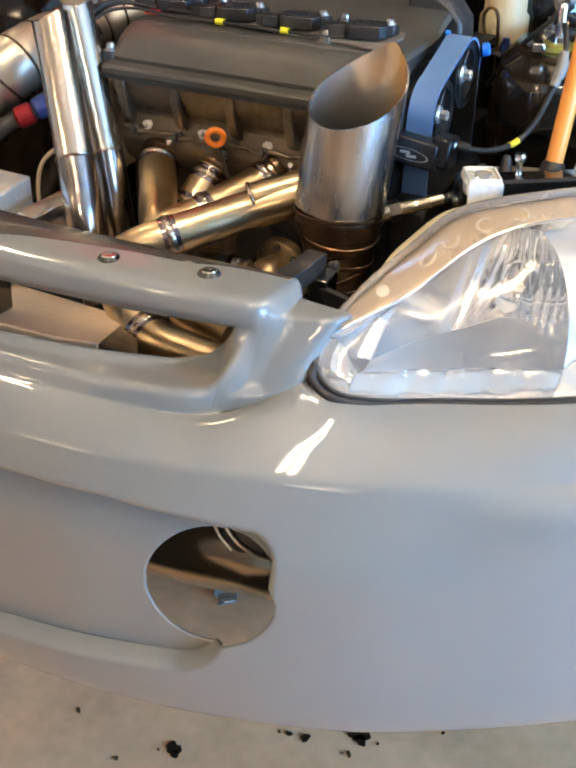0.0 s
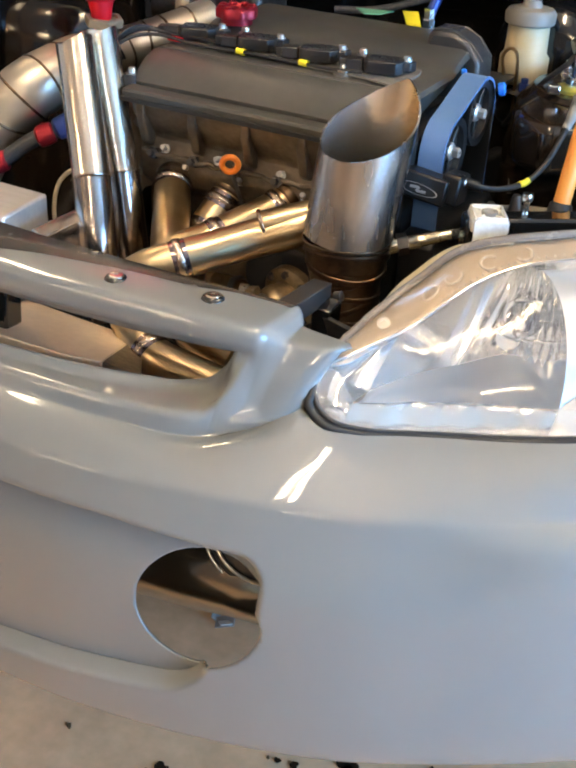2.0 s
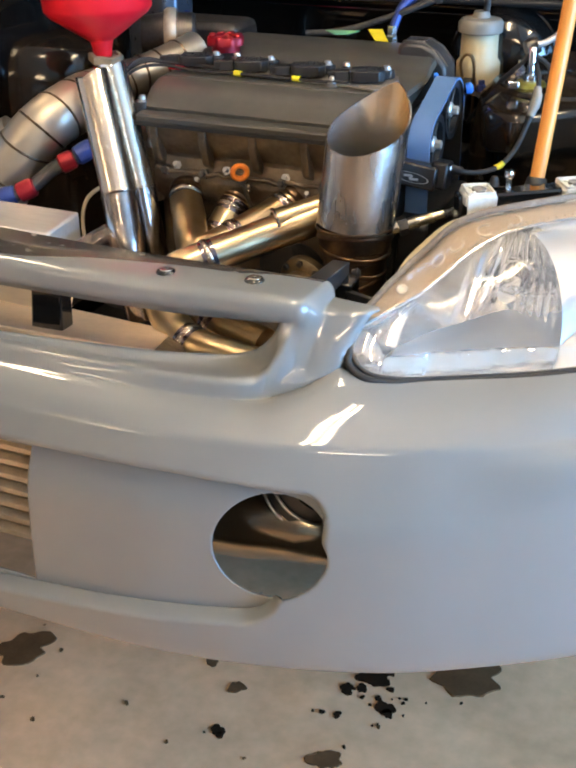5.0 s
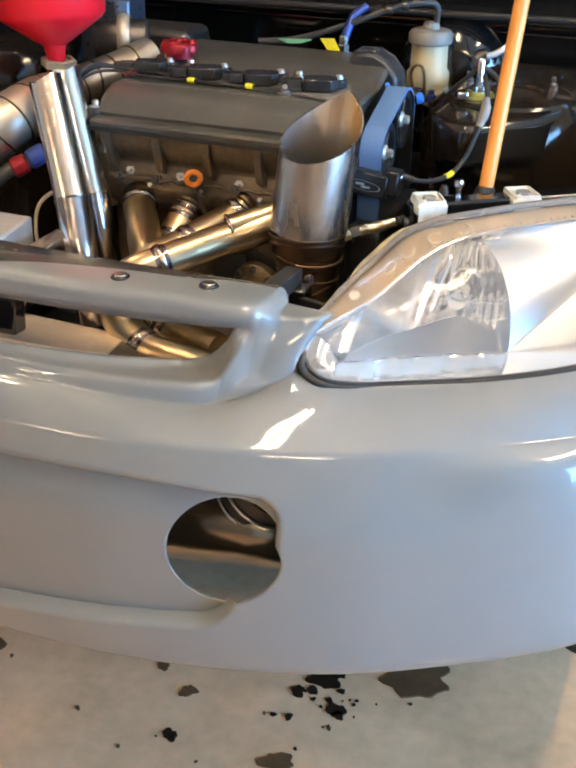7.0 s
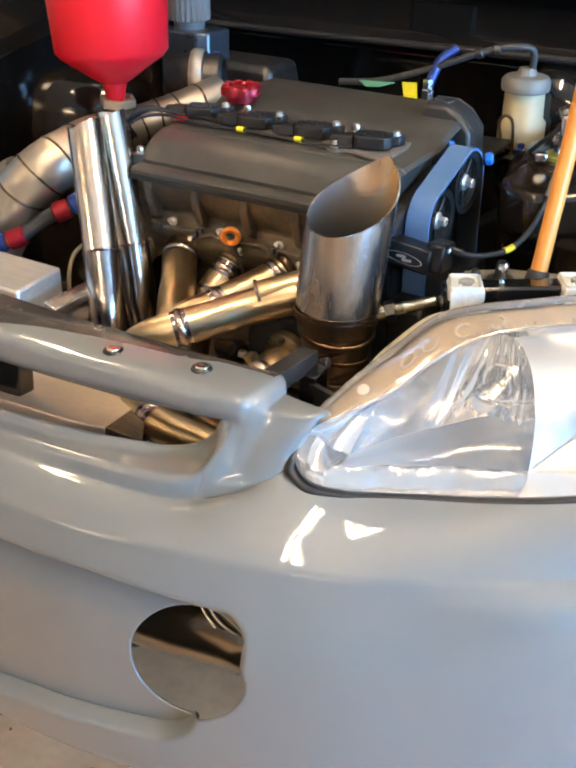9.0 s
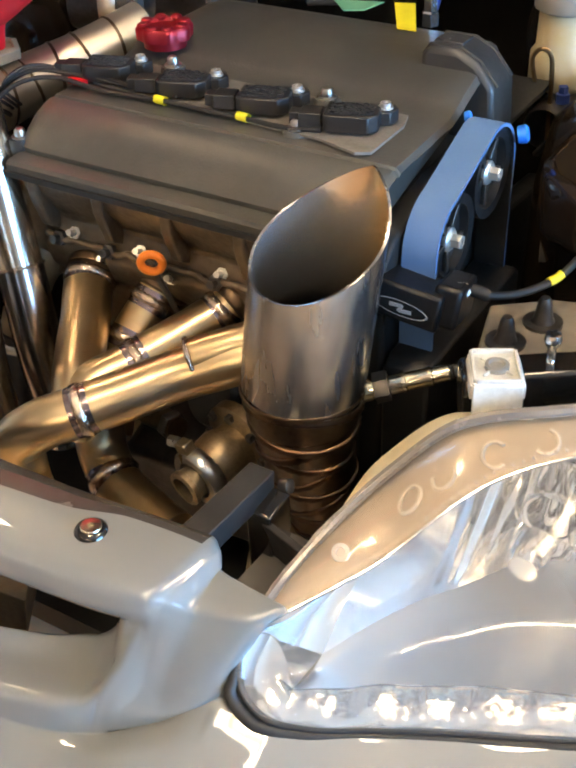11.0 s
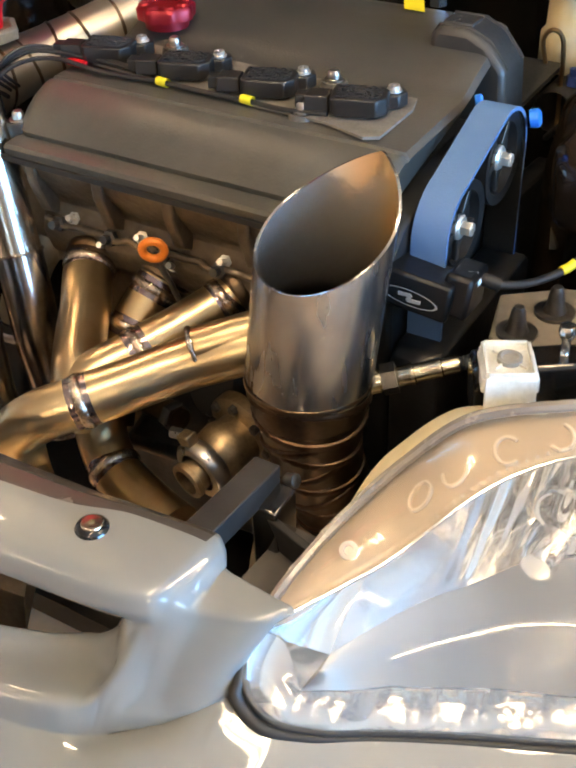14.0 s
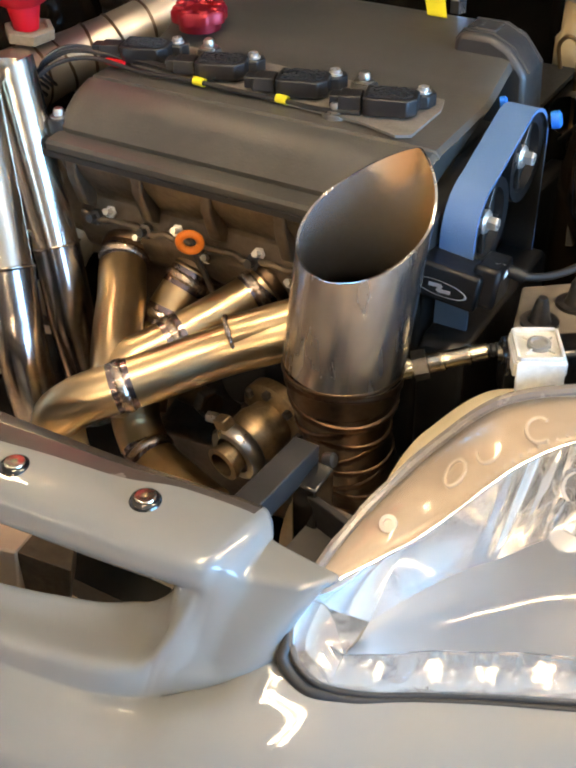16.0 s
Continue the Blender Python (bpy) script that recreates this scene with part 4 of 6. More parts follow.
def build_manifold():
    ob = thing("exhaust_manifold", (-0.56, 1.05, 0.62), "straw-tinted stainless turbo manifold with welded runners", "manifold")
    r = 0.0232
    runner(ob, [(-.674, 1.178, .792), (-.671, 1.155, .784), (-.665, 1.132, .772), (-.643, 1.0985, .7590), (-.621, 1.0615, .7473), (-.597, 1.026, .734), (-.588, 1.018, .702)], r * 1.04, (0.30,))
    runner(ob, [(-.591, 1.185, .785), (-.594, 1.165, .776), (-.600, 1.142, .755), (-.606, 1.118, .733), (-.609, 1.09, .70), (-.60, 1.06, .66)], r, (0.34, 0.6))
    runner(ob, [(-.500, 1.185, .795), (-.504, 1.158, .788), (-.516, 1.137, .776), (-.540, 1.098, .762), (-.566, 1.058, .749), (-.590, 1.025, .735), (-.60, 1.01, .70)], r * 0.97, (0.30, 0.62))
    runner(ob, [(-.405, 1.17, .80), (-.425, 1.115, .797), (-.450, 1.085, .785), (-.495, 1.055, .770), (-.535, 1.015, .757), (-.565, .986, .748), (-.590, .966, .738), (-.610, .956, .720), (-.614, .957, .70)], r, (0.60,))
    bm = bm_new()
    sweep(bm, [(-.425, 1.107, .8055), (-.455, 1.085, .7970), (-.4885, 1.060, .7865)], r * 0.74, 32, True, 8)
    part("branch_tube", bm, GOLD, ob, "smaller branch tube welded onto a runner")
    bm = bm_new()
    add_torus(bm, r * 0.74, 0.0026, aim((-.4885, 1.060, .7865), (-.4985, 1.0525, .783)), 40, 8, 0.2, 34)
    part("weld_bead", bm, WELD, ob)
    # lower legs: the front one is seen through the bumper's slot, the rear one runs down to the wastegate
    runner(ob, [(-.614, .956, .705), (-.608, .952, .680), (-.585, .938, .664), (-.545, .918, .654), (-.49, .922, .643), (-.43, .928, .632)], r * 1.05, (0.58,))
    runner(ob, [(-.606, 1.055, .742), (-.604, 1.053, .712), (-.600, 1.048, .682), (-.590, 1.038, .657), (-.563, 1.0227, .639), (-.523, 1.010, .633), (-.480, .998, .630)], r * 1.04, (0.64,))
    # port flanges and studs
    for x in (-.673, -.592, -.500, -.412):
        bm = bm_new()
        prism(bm, [(0.036 * math.cos(a) * (1.15 if k % 2 else 0.85), 0.030 * math.sin(a)) for k, a in enumerate(np.linspace(0, 2 * math.pi, 17)[:-1])], 0.010, at(x, 1.166, .790, 70, 0, 0))
        part("flange", bm, BRONZE, ob, bevel=0.001)
        for dx, dz in ((-0.012, 0.024), (0.022, 0.004)):
            m = at(x + dx, 1.152, .792 + dz, 62, 0, 10)
            bm = bm_new()
            lathe(bm, [(0.0, 0.021), (0.0034, 0.021), (0.0034, 0.010), (0.0066, 0.010), (0.0066, 0.0), (0.0092, 0.0), (0.0092, -0.002)], m, 6)
            part("stud_nut", bm, STEEL, ob)
    # collar rings at the runner heads
    for p, q in (((-.670, 1.152, .783), (-.663, 1.126, .769)), ((-.594, 1.165, .776), (-.599, 1.142, .755)), ((-.504, 1.158, .788), (-.516, 1.137, .776))):
        bm = bm_new()
        lathe(bm, [(0.021, -0.002), (0.0275, 0), (0.0285, 0.004), (0.0275, 0.009), (0.0215, 0.012)], aim(p, q), 36)
        part("collar", bm, BRONZE, ob)


build_manifold()


# ---- engine block, valve cover, belt drive ----
def extrude_profile(bm, profile, x0, x1, nx=2, ends=True, inset=None):
    cols = []
    for i in range(nx + 1):
        x = x0 + (x1 - x0) * i / nx
        cols.append([bm.verts.new((x, y, z)) for y, z in profile])
    k = len(profile)
    for a, b in zip(cols, cols[1:]):
        for j in range(k):
            bm.faces.new((a[j], a[(j + 1) % k], b[(j + 1) % k], b[j]))
    if ends:
        bm.faces.new(cols[0])
        bm.faces.new(cols[-1][::-1])
    return cols


def build_engine():
    ob = thing("engine_block", (-0.55, 1.32, 0.50), "dirty cast aluminium engine block and cylinder head", "engine")
    bm = bm_new()
    extrude_profile(bm, [(1.165, 0.50), (1.165, 0.76), (1.148, 0.775), (1.140, 0.800), (1.150, 0.835), (1.128, 0.866), (1.124, 0.882), (1.44, 0.882), (1.44, 0.50)], -0.724, -0.372)
    head = part("cylinder_head", bm, CAST, ob, bevel=0.004)
    for k in range(5):
        bm = bm_new()
        extrude_profile(bm, [(1.160, 0.812), (1.1340, 0.828), (1.1225, 0.862), (1.1225, 0.8805), (1.160, 0.8805)], -0.715 + 0.078 * k, -0.703 + 0.078 * k)
        part("rib", bm, CAST, head, bevel=0.002)
    rl = random.Random(8)
    bm = bm_new()
    line = [(-0.716 + 0.0112 * k, 1.141 + rl.uniform(-0.002, 0.002), 0.813 + rl.uniform(-0.0025, 0.0025)) for k in range(31)]
    sweep(bm, line, 0.0034, 10, True, 4)
    part("gasket_edge", bm, CAST, head, "crimped exhaust gasket edge")
    for k in range(6):
        bm = bm_new()
        lathe(bm, [(0.008, 0), (0.008, 0.006), (0.0045, 0.007), (0.0045, 0.014), (0, 0.014)], at(-0.700 + 0.062 * k, 1.143, 0.812, 75, 0, 0), 6)
        part("stud_nut", bm, DARK_STEEL, head)
    return ob


build_engine()


def build_cover():
    ob = thing("valve_cover", (-0.55, 1.32, 0.884), "black crinkle-painted twin-cam valve cover", "valve cover")
    x0, x1 = -0.732, -0.358
    prof = [(1.119, 0.8865), (1.118, 0.8935), (1.121, 0.8965), (1.132, 0.8982), (1.1385, 0.8986), (1.1375, 0.9035), (1.1435, 0.9105), (1.151, 0.9195), (1.163, 0.9295), (1.178, 0.9355), (1.186, 0.9372), (1.1875, 0.9350), (1.1905, 0.9350), (1.192, 0.9374), (1.300, 0.9400),
            (1.318, 0.946), (1.330, 0.952), (1.47, 0.952), (1.50, 0.944), (1.535, 0.925), (1.545, 0.90), (1.56, 0.897), (1.56, 0.886)]
    bm = bm_new()
    xs = [x0, x0 + 0.004, x0 + 0.012, x0 + 0.03] + [x0 + 0.05 + (x1 - x0 - 0.1) * i / 12 for i in range(13)] + [x1 - 0.03, x1 - 0.012, x1 - 0.004, x1]
    cols = []
    for i, x in enumerate(xs):
        e = min(x - x0, x1 - x)
        k = 1 - 0.16 * (1 - step(0, 0.008, e)) ** 2
        cy = 1.34
        cols.append([bm.verts.new((x0 + (x - x0) * (1 - 0.22 * step(1.43, 1.54, y)), cy + (y - cy) * (1 - 0.02 * (1 - step(0, 0.014, e))) if z > 0.898 else y, 0.896 + (z - 0.896) * k if z > 0.898 else z)) for y, z in prof])
    n = len(prof)
    for a, b in zip(cols, cols[1:]):
        for j in range(n):
            bm.faces.new((a[j], a[(j + 1) % n], b[(j + 1) % n], b[j]))
    bm.faces.new(cols[0])
    bm.faces.new(cols[-1][::-1])
    part("cover", bm, COVER, ob, smooth=32)
    bm = bm_new()
    extrude_profile(bm, [(1.116, 0.8815), (1.116, 0.8868), (1.562, 0.8868), (1.562, 0.8815)], x0 - 0.003, x1 + 0.003)
    part("gasket", bm, RUBBER, ob)
    # corner boss with its bolt
    for x, y in ((-0.738, 1.149), (-0.469, 1.215), (-0.470, 1.272), (-0.647, 1.279)):
        z = 0.9045 if y < 1.2 else (0.939 if y < 1.25 else 0.947)
        bm = bm_new()
        lathe(bm, [(0.013, z - 0.02 if y < 1.2 else z - 0.004), (0.0125, z), (0.011, z + 0.003), (0, z + 0.003)], at(x, y, 0), 24)
        boss = part("bolt_boss", bm, BLACK_PLASTIC if y < 1.2 else COVER, ob)
        bm = bm_new()
        lathe(bm, [(0.0085, z + 0.003), (0.0085, z + 0.0045), (0.0055, z + 0.005), (0.0055, z + 0.010), (0.004, z + 0.012), (0, z + 0.0125)], at(x, y, 0), 18)
        part("cap_nut", bm, STEEL, boss, "steel domed nut")
    # coil valley plate
    bm = bm_new()
    prism(bm, [(-0.71, 1.235), (-0.705, 1.225), (-0.44, 1.205), (-0.400, 1.193), (-0.388, 1.20), (-0.388, 1.262), (-0.395, 1.285), (-0.70, 1.292), (-0.71, 1.28)], 0.0025, at(0, 0, 0.9395))
    part("coil_plate", bm, material("grey_plate", (0.23, 0.215, 0.19), 0.5, 0.3, 0.4, 40), ob)
    # cam cover housing at the rear corner
    bm = bm_new()
    m = Matrix(((1, 0, 0, 0), (0, 0, 1, 1.382), (0, 1, 0, 0), (0, 0, 0, 1)))
    prism(bm, [(-.432, .92), (-.430, .960), (-.424, .970), (-.392, .970), (-.372, .960), (-.354, .938), (-.350, .87), (-.432, .88)], 0.055, m)
    hs = part("rear_housing", bm, HOUSING, ob, "black moulded plastic cam housing", bevel=0.006)
    for y in (1.392, 1.428):
        bm = bm_new()
        sweep(bm, [(-.4305, y, .945), (-.430, y, .960), (-.424, y, .970), (-.392, y, .970), (-.372, y, .960), (-.354, y, .938)], 0.0018, 8, True, 1)
        part("rib", bm, HOUSING, hs)
    bm = bm_new()
    add_box(bm, (0.030, 0.026, 0.003), at(-0.408, 1.410, 0.9705, 0, 0, 0))
    part("inset", bm, material("smoked_plastic", (0.05, 0.05, 0.05), 0.25), hs, bevel=0.001)
    return ob


build_cover()


def build_coil():
    """An ignition coil at the origin, its long axis along x."""
    ob = thing("ignition_coil", (0, 0, 0), "black coil-on-plug ignition coil with plug connector", "ignition coil", "ignition coils")
    bm = bm_new()
    prism(bm, [(-0.022, -0.017), (-0.017, -0.021), (0.018, -0.021), (0.026, -0.012), (0.026, 0.006), (0.018, 0.014), (-0.022, 0.014)], 0.0155, at(0, 0, 0.0025))
    body = part("body", bm, BLACK_PLASTIC, ob, bevel=0.0016)
    bm = bm_new()
    prism(bm, [(-0.018, -0.015), (0.016, -0.016), (0.021, -0.010), (0.021, 0.004), (0.015, 0.010), (-0.018, 0.010)], 0.0006, at(0, 0, 0.0181))
    part("resin", bm, COIL_TOP, body)
    bm = bm_new()
    add_box(bm, (0.022, 0.021, 0.013), at(-0.034, -0.004, 0.010), 0.9)
    add_box(bm, (0.010, 0.014, 0.011), at(-0.048, -0.004, 0.010))
    part("connector", bm, BLACK_PLASTIC, ob, bevel=0.0012)
    bm = bm_new()
    prism(bm, [(0.015, 0.0), (0.034, 0.004), (0.040, 0.014), (0.036, 0.024), (0.024, 0.024), (0.010, 0.014)], 0.012, at(0, 0, 0.002))
    ear = part("ear", bm, BLACK_PLASTIC, ob, bevel=0.0015)
    bm = bm_new()
    lathe(bm, [(0.0068, 0.014), (0.0068, 0.0155), (0.0048, 0.0155), (0.0048, 0.019), (0.002, 0.019), (0.0018, 0.0165), (0, 0.0165)], at(0.028, 0.014, 0), 16)
    part("screw", bm, ALU, ear, "bright socket screw")
    return ob


coil = build_coil()
COIL_Y, COIL_Z = 1.238, 0.942
for k in range(3):
    copy_thing(coil, at(-0.696 + 0.0895 * k, COIL_Y + 0.001 * (3 - k), COIL_Z, 0, 0, 18))
coil.matrix_world = at(-0.696 + 0.0895 * 3, COIL_Y, COIL_Z, 0, 0, 18)


def build_harness():
    ob = thing("coil_wiring", (-0.6, 1.205, 0.94), "thin black wiring with yellow number tags", "cable")
    bm = bm_new()
    main = [(-.80, 1.20, .90), (-.785, 1.17, .925), (-.765, 1.185, .944), (-.735, 1.205, .948), (-.68, 1.208, .943), (-.614, 1.2125, .943), (-.565, 1.211, .943), (-.523, 1.213, .942), (-.48, 1.210, .943), (-.445, 1.215, .945)]
    sweep(bm, main, 0.0024, 8)
    part("cable", bm, RUBBER, ob)
    for k in range(3):
        bm = bm_new()
        sweep(bm, [(-.80, 1.205 + .006 * k, .905), (-.79 + .004 * k, 1.18, .93 + .005 * k), (-.765, 1.20, .950 + .003 * k), (-.73, 1.215 + .004 * k, .950), (-.70 + .05 * k, 1.22, .946)], 0.0018, 8)
        part("cable", bm, RUBBER, ob)
    for x in (-.614, -.523):
        bm = bm_new()
        lathe(bm, [(0.0038, -0.006), (0.0042, -0.006), (0.0042, 0.006), (0.0038, 0.006)], at(x, 1.2125 if x > -.65 else 1.208, .9435, 0, 90, -6), 12)
        part("tag", bm, YELLOW, ob, "yellow cable tag")
    bm = bm_new()
    add_box(bm, (0.022, 0.007, 0.005), at(-0.715, 1.214, 0.944, 0, 0, -8))
    part("red_sleeve", bm, RED_PLASTIC, ob)
    return ob


build_harness()


def build_oil_cap():
    x, y, z = -0.687, 1.322, 0.955
    ob = thing("oil_filler_cap", (x, y, z), "red anodised scalloped oil filler cap", "cap")
    bm = bm_new()
    wob = lambda a, h: 1 + (0.045 * math.cos(8 * a) if h > 0.004 else 0)
    lathe(bm, [(0.022, -0.004), (0.022, 0.004), (0.0280, 0.005), (0.0285, 0.015), (0.0262, 0.018), (0.0195, 0.0190), (0.0165, 0.0155), (0, 0.0155)], at(x, y, z), 64, wob)
    cap = part("cap", bm, RED_ANOD, ob)
    for k in range(8):
        a = math.pi * 2 * k / 8
        bm = bm_new()
        lathe(bm, [(0.0045, 0.0160), (0.0062, 0.0190), (0.0045, 0.0208), (0, 0.0208)], at(x + 0.0215 * math.cos(a), y + 0.0215 * math.sin(a), z), 14)
        part("lobe", bm, RED_ANOD, cap)


build_oil_cap()


def belt_loop(r_add):
    """The belt's outline in y, z: round both cam pulleys and down to the crank."""
    F, R, r = (1.213, 0.871), (1.292, 0.900), 0.0415 + r_add
    pts = [(F[0] - r, 0.785)]
    for k in range(11):
        a = math.pi - k * (math.pi / 2 - 0.16) / 10
        pts.append((F[0] + r * math.cos(a), F[1] + r * math.sin(a)))
    for k in range(13):
        a = math.pi / 2 + 0.16 - k * (math.pi / 2 + 0.16) / 12
        pts.append((R[0] + r * math.cos(a), R[1] + r * math.sin(a)))
    pts.append((R[0] + r, 0.785))
    return pts


def build_belt():
    ob = thing("timing_belt", (-0.335, 1.24, 0.60), "blue timing belt round two cam pulleys", "belt")
    outer, inner = belt_loop(0.0035), belt_loop(0)
    bm = bm_new()
    xa, xb = -0.342, -0.311
    ring = []
    for (a, b), (c, d) in zip(outer, inner):
        ring.append([bm.verts.new(p) for p in ((xa, a, b), (xb, a, b), (xb, c, d), (xa, c, d))])
    for p, q in zip(ring, ring[1:]):
        for k in range(4):
            f = bm.faces.new((p[k], p[(k + 1) % 4], q[(k + 1) % 4], q[k]))
            f.material_index = 1 if k == 2 else 0
    belt = part("belt", bm, [BELT, RUBBER], ob, smooth=35)
    for (a, b), (c, d) in list(zip(inner, inner[1:]))[1:-1]:
        bm = bm_new()
        add_box(bm, (0.026, 0.0035, 0.0024), Matrix.Translation(((xa + xb) / 2, (a + c) / 2, (b + d) / 2)) @ at(0, 0, 0, math.degrees(math.atan2(d - b, c - a))) @ at(0, 0, -0.0008))
        part("tooth", bm, RUBBER, belt)
    for y, z in ((1.213, 0.871), (1.292, 0.900)):
        pul = thing("cam_pulley", (-0.335, y, z), "black cam pulley with bright centre bolt", "pulley", "cam pulleys")
        m = at(-0.341, y, z, 0, 90, 0)
        bm = bm_new()
        lathe(bm, [(0.0, 0.014), (0.012, 0.014), (0.014, 0.018), (0.030, 0.018), (0.032, 0.026), (0.0408, 0.027), (0.0410, 0.002), (0.03, 0.0), (0, 0.0)], m, 48)
        part("rim", bm, BLACK_PLASTIC, pul)
        for k in range(5):
            bm = bm_new()
            add_box(bm, (0.022, 0.007, 0.005), m @ at(0, 0, 0.020, 0, 0, 72 * k) @ at(0.022, 0, 0))
            part("spoke", bm, DARK_STEEL, pul, bevel=0.001)
        bm = bm_new()
        lathe(bm, [(0.0, 0.020), (0.011, 0.020), (0.011, 0.023), (0.009, 0.025), (0, 0.025)], m, 32)
        part("hub", bm, ALU, pul, "bright steel hub")
        bm = bm_new()
        lathe(bm, [(0.0065, 0.025), (0.0065, 0.033), (0.0055, 0.034), (0.003, 0.034), (0.0028, 0.030), (0, 0.030)], m, 6)
        part("bolt", bm, ALU, pul)
    cov = thing("belt_cover", (-0.33, 1.24, 0.50), "black plastic timing belt covers behind and below the pulleys", "belt cover")
    bm = bm_new()
    extrude_profile(bm, [(1.14, 0.50), (1.142, 0.870), (1.165, 0.890), (1.26, 0.905), (1.37, 0.905), (1.375, 0.80), (1.56, 0.78), (1.56, 0.50)], -0.370, -0.3455)
    part("back_cover", bm, BLACK_MATT, cov, bevel=0.004)
    bm = bm_new()
    extrude_profile(bm, [(1.138, 0.50), (1.138, 0.775), (1.15, 0.785), (1.34, 0.785), (1.352, 0.775), (1.352, 0.50)], -0.344, -0.300)
    part("lower_cover", bm, BLACK_PLASTIC, cov, bevel=0.004)
    for x, y, z, s in ((-0.304, 1.334, 0.923, 0.85), (-0.346, 1.305, 0.942, 0.55)):
        bm = bm_new()
        lathe(bm, [(0, -0.006 * s), (0.009 * s, -0.006 * s), (0.0098 * s, -0.002 * s), (0.0098 * s, 0.003 * s), (0.006 * s, 0.006 * s), (0, 0.006 * s)], at(x, y, z, 0, 80, 20), 18)
        part("plug", bm, BLUE_PLUG, cov, "bright blue plastic plug")
    return ob


build_belt()


def build_mount():
    ob = thing("engine_mount", (-0.325, 1.165, 0.82), "black anodised engine mount with white oval emblem", "engine mount")
    bm = bm_new()
    add_box(bm, (0.084, 0.044, 0.031), at(-0.334, 1.151, 0.8475, -10, 8, 4), 0.96)
    body = part("body", bm, ANOD_BLACK, ob, bevel=0.003)
    bm = bm_new()
    add_box(bm, (0.026, 0.050, 0.036), at(-0.293, 1.166, 0.845, -10, 6, 4), 0.9)
    part("block", bm, ANOD_BLACK, ob, bevel=0.004)
    m = at(-0.323, 1.1278, 0.8480, 80, 0, 4) @ at(0, 0, 0, 0, 0, -9)
    bm = bm_new()
    add_torus(bm, 0.012, 0.0005, m @ Matrix.Diagonal((1.95, 0.52, 0.6, 1)), 40, 6)
    emb = part("emblem", bm, GREY_PRINT, body, "white printed oval emblem")
    bm = bm_new()
    add_box(bm, (0.011, 0.0030, 0.0006), m @ at(-0.0045, 0.0016, 0, 0, 0, 8))
    add_box(bm, (0.011, 0.0030, 0.0006), m @ at(0.0045, -0.0016, 0, 0, 0, 8))
    add_box(bm, (0.0030, 0.0062, 0.0006), m @ at(0, 0, 0, 0, 0, -24))
    part("emblem_bar", bm, GREY_PRINT, emb)
    bm = bm_new()
    lathe(bm, [(0.0, 0.0), (0.0088, 0.0), (0.0088, 0.009), (0.0070, 0.011), (0, 0.011)], at(-0.291, 1.168, 0.853, 40, 65, 0), 6)
    part("bolt", bm, ALU, ob)
    bm = bm_new()
    add_box(bm, (0.020, 0.026, 0.085), at(-0.335, 1.185, 0.79, -6), 0.9)
    part("leg", bm, material("dark_blue_steel", (0.008, 0.011, 0.022), 0.4, 0.2), ob, bevel=0.003)


build_mount()

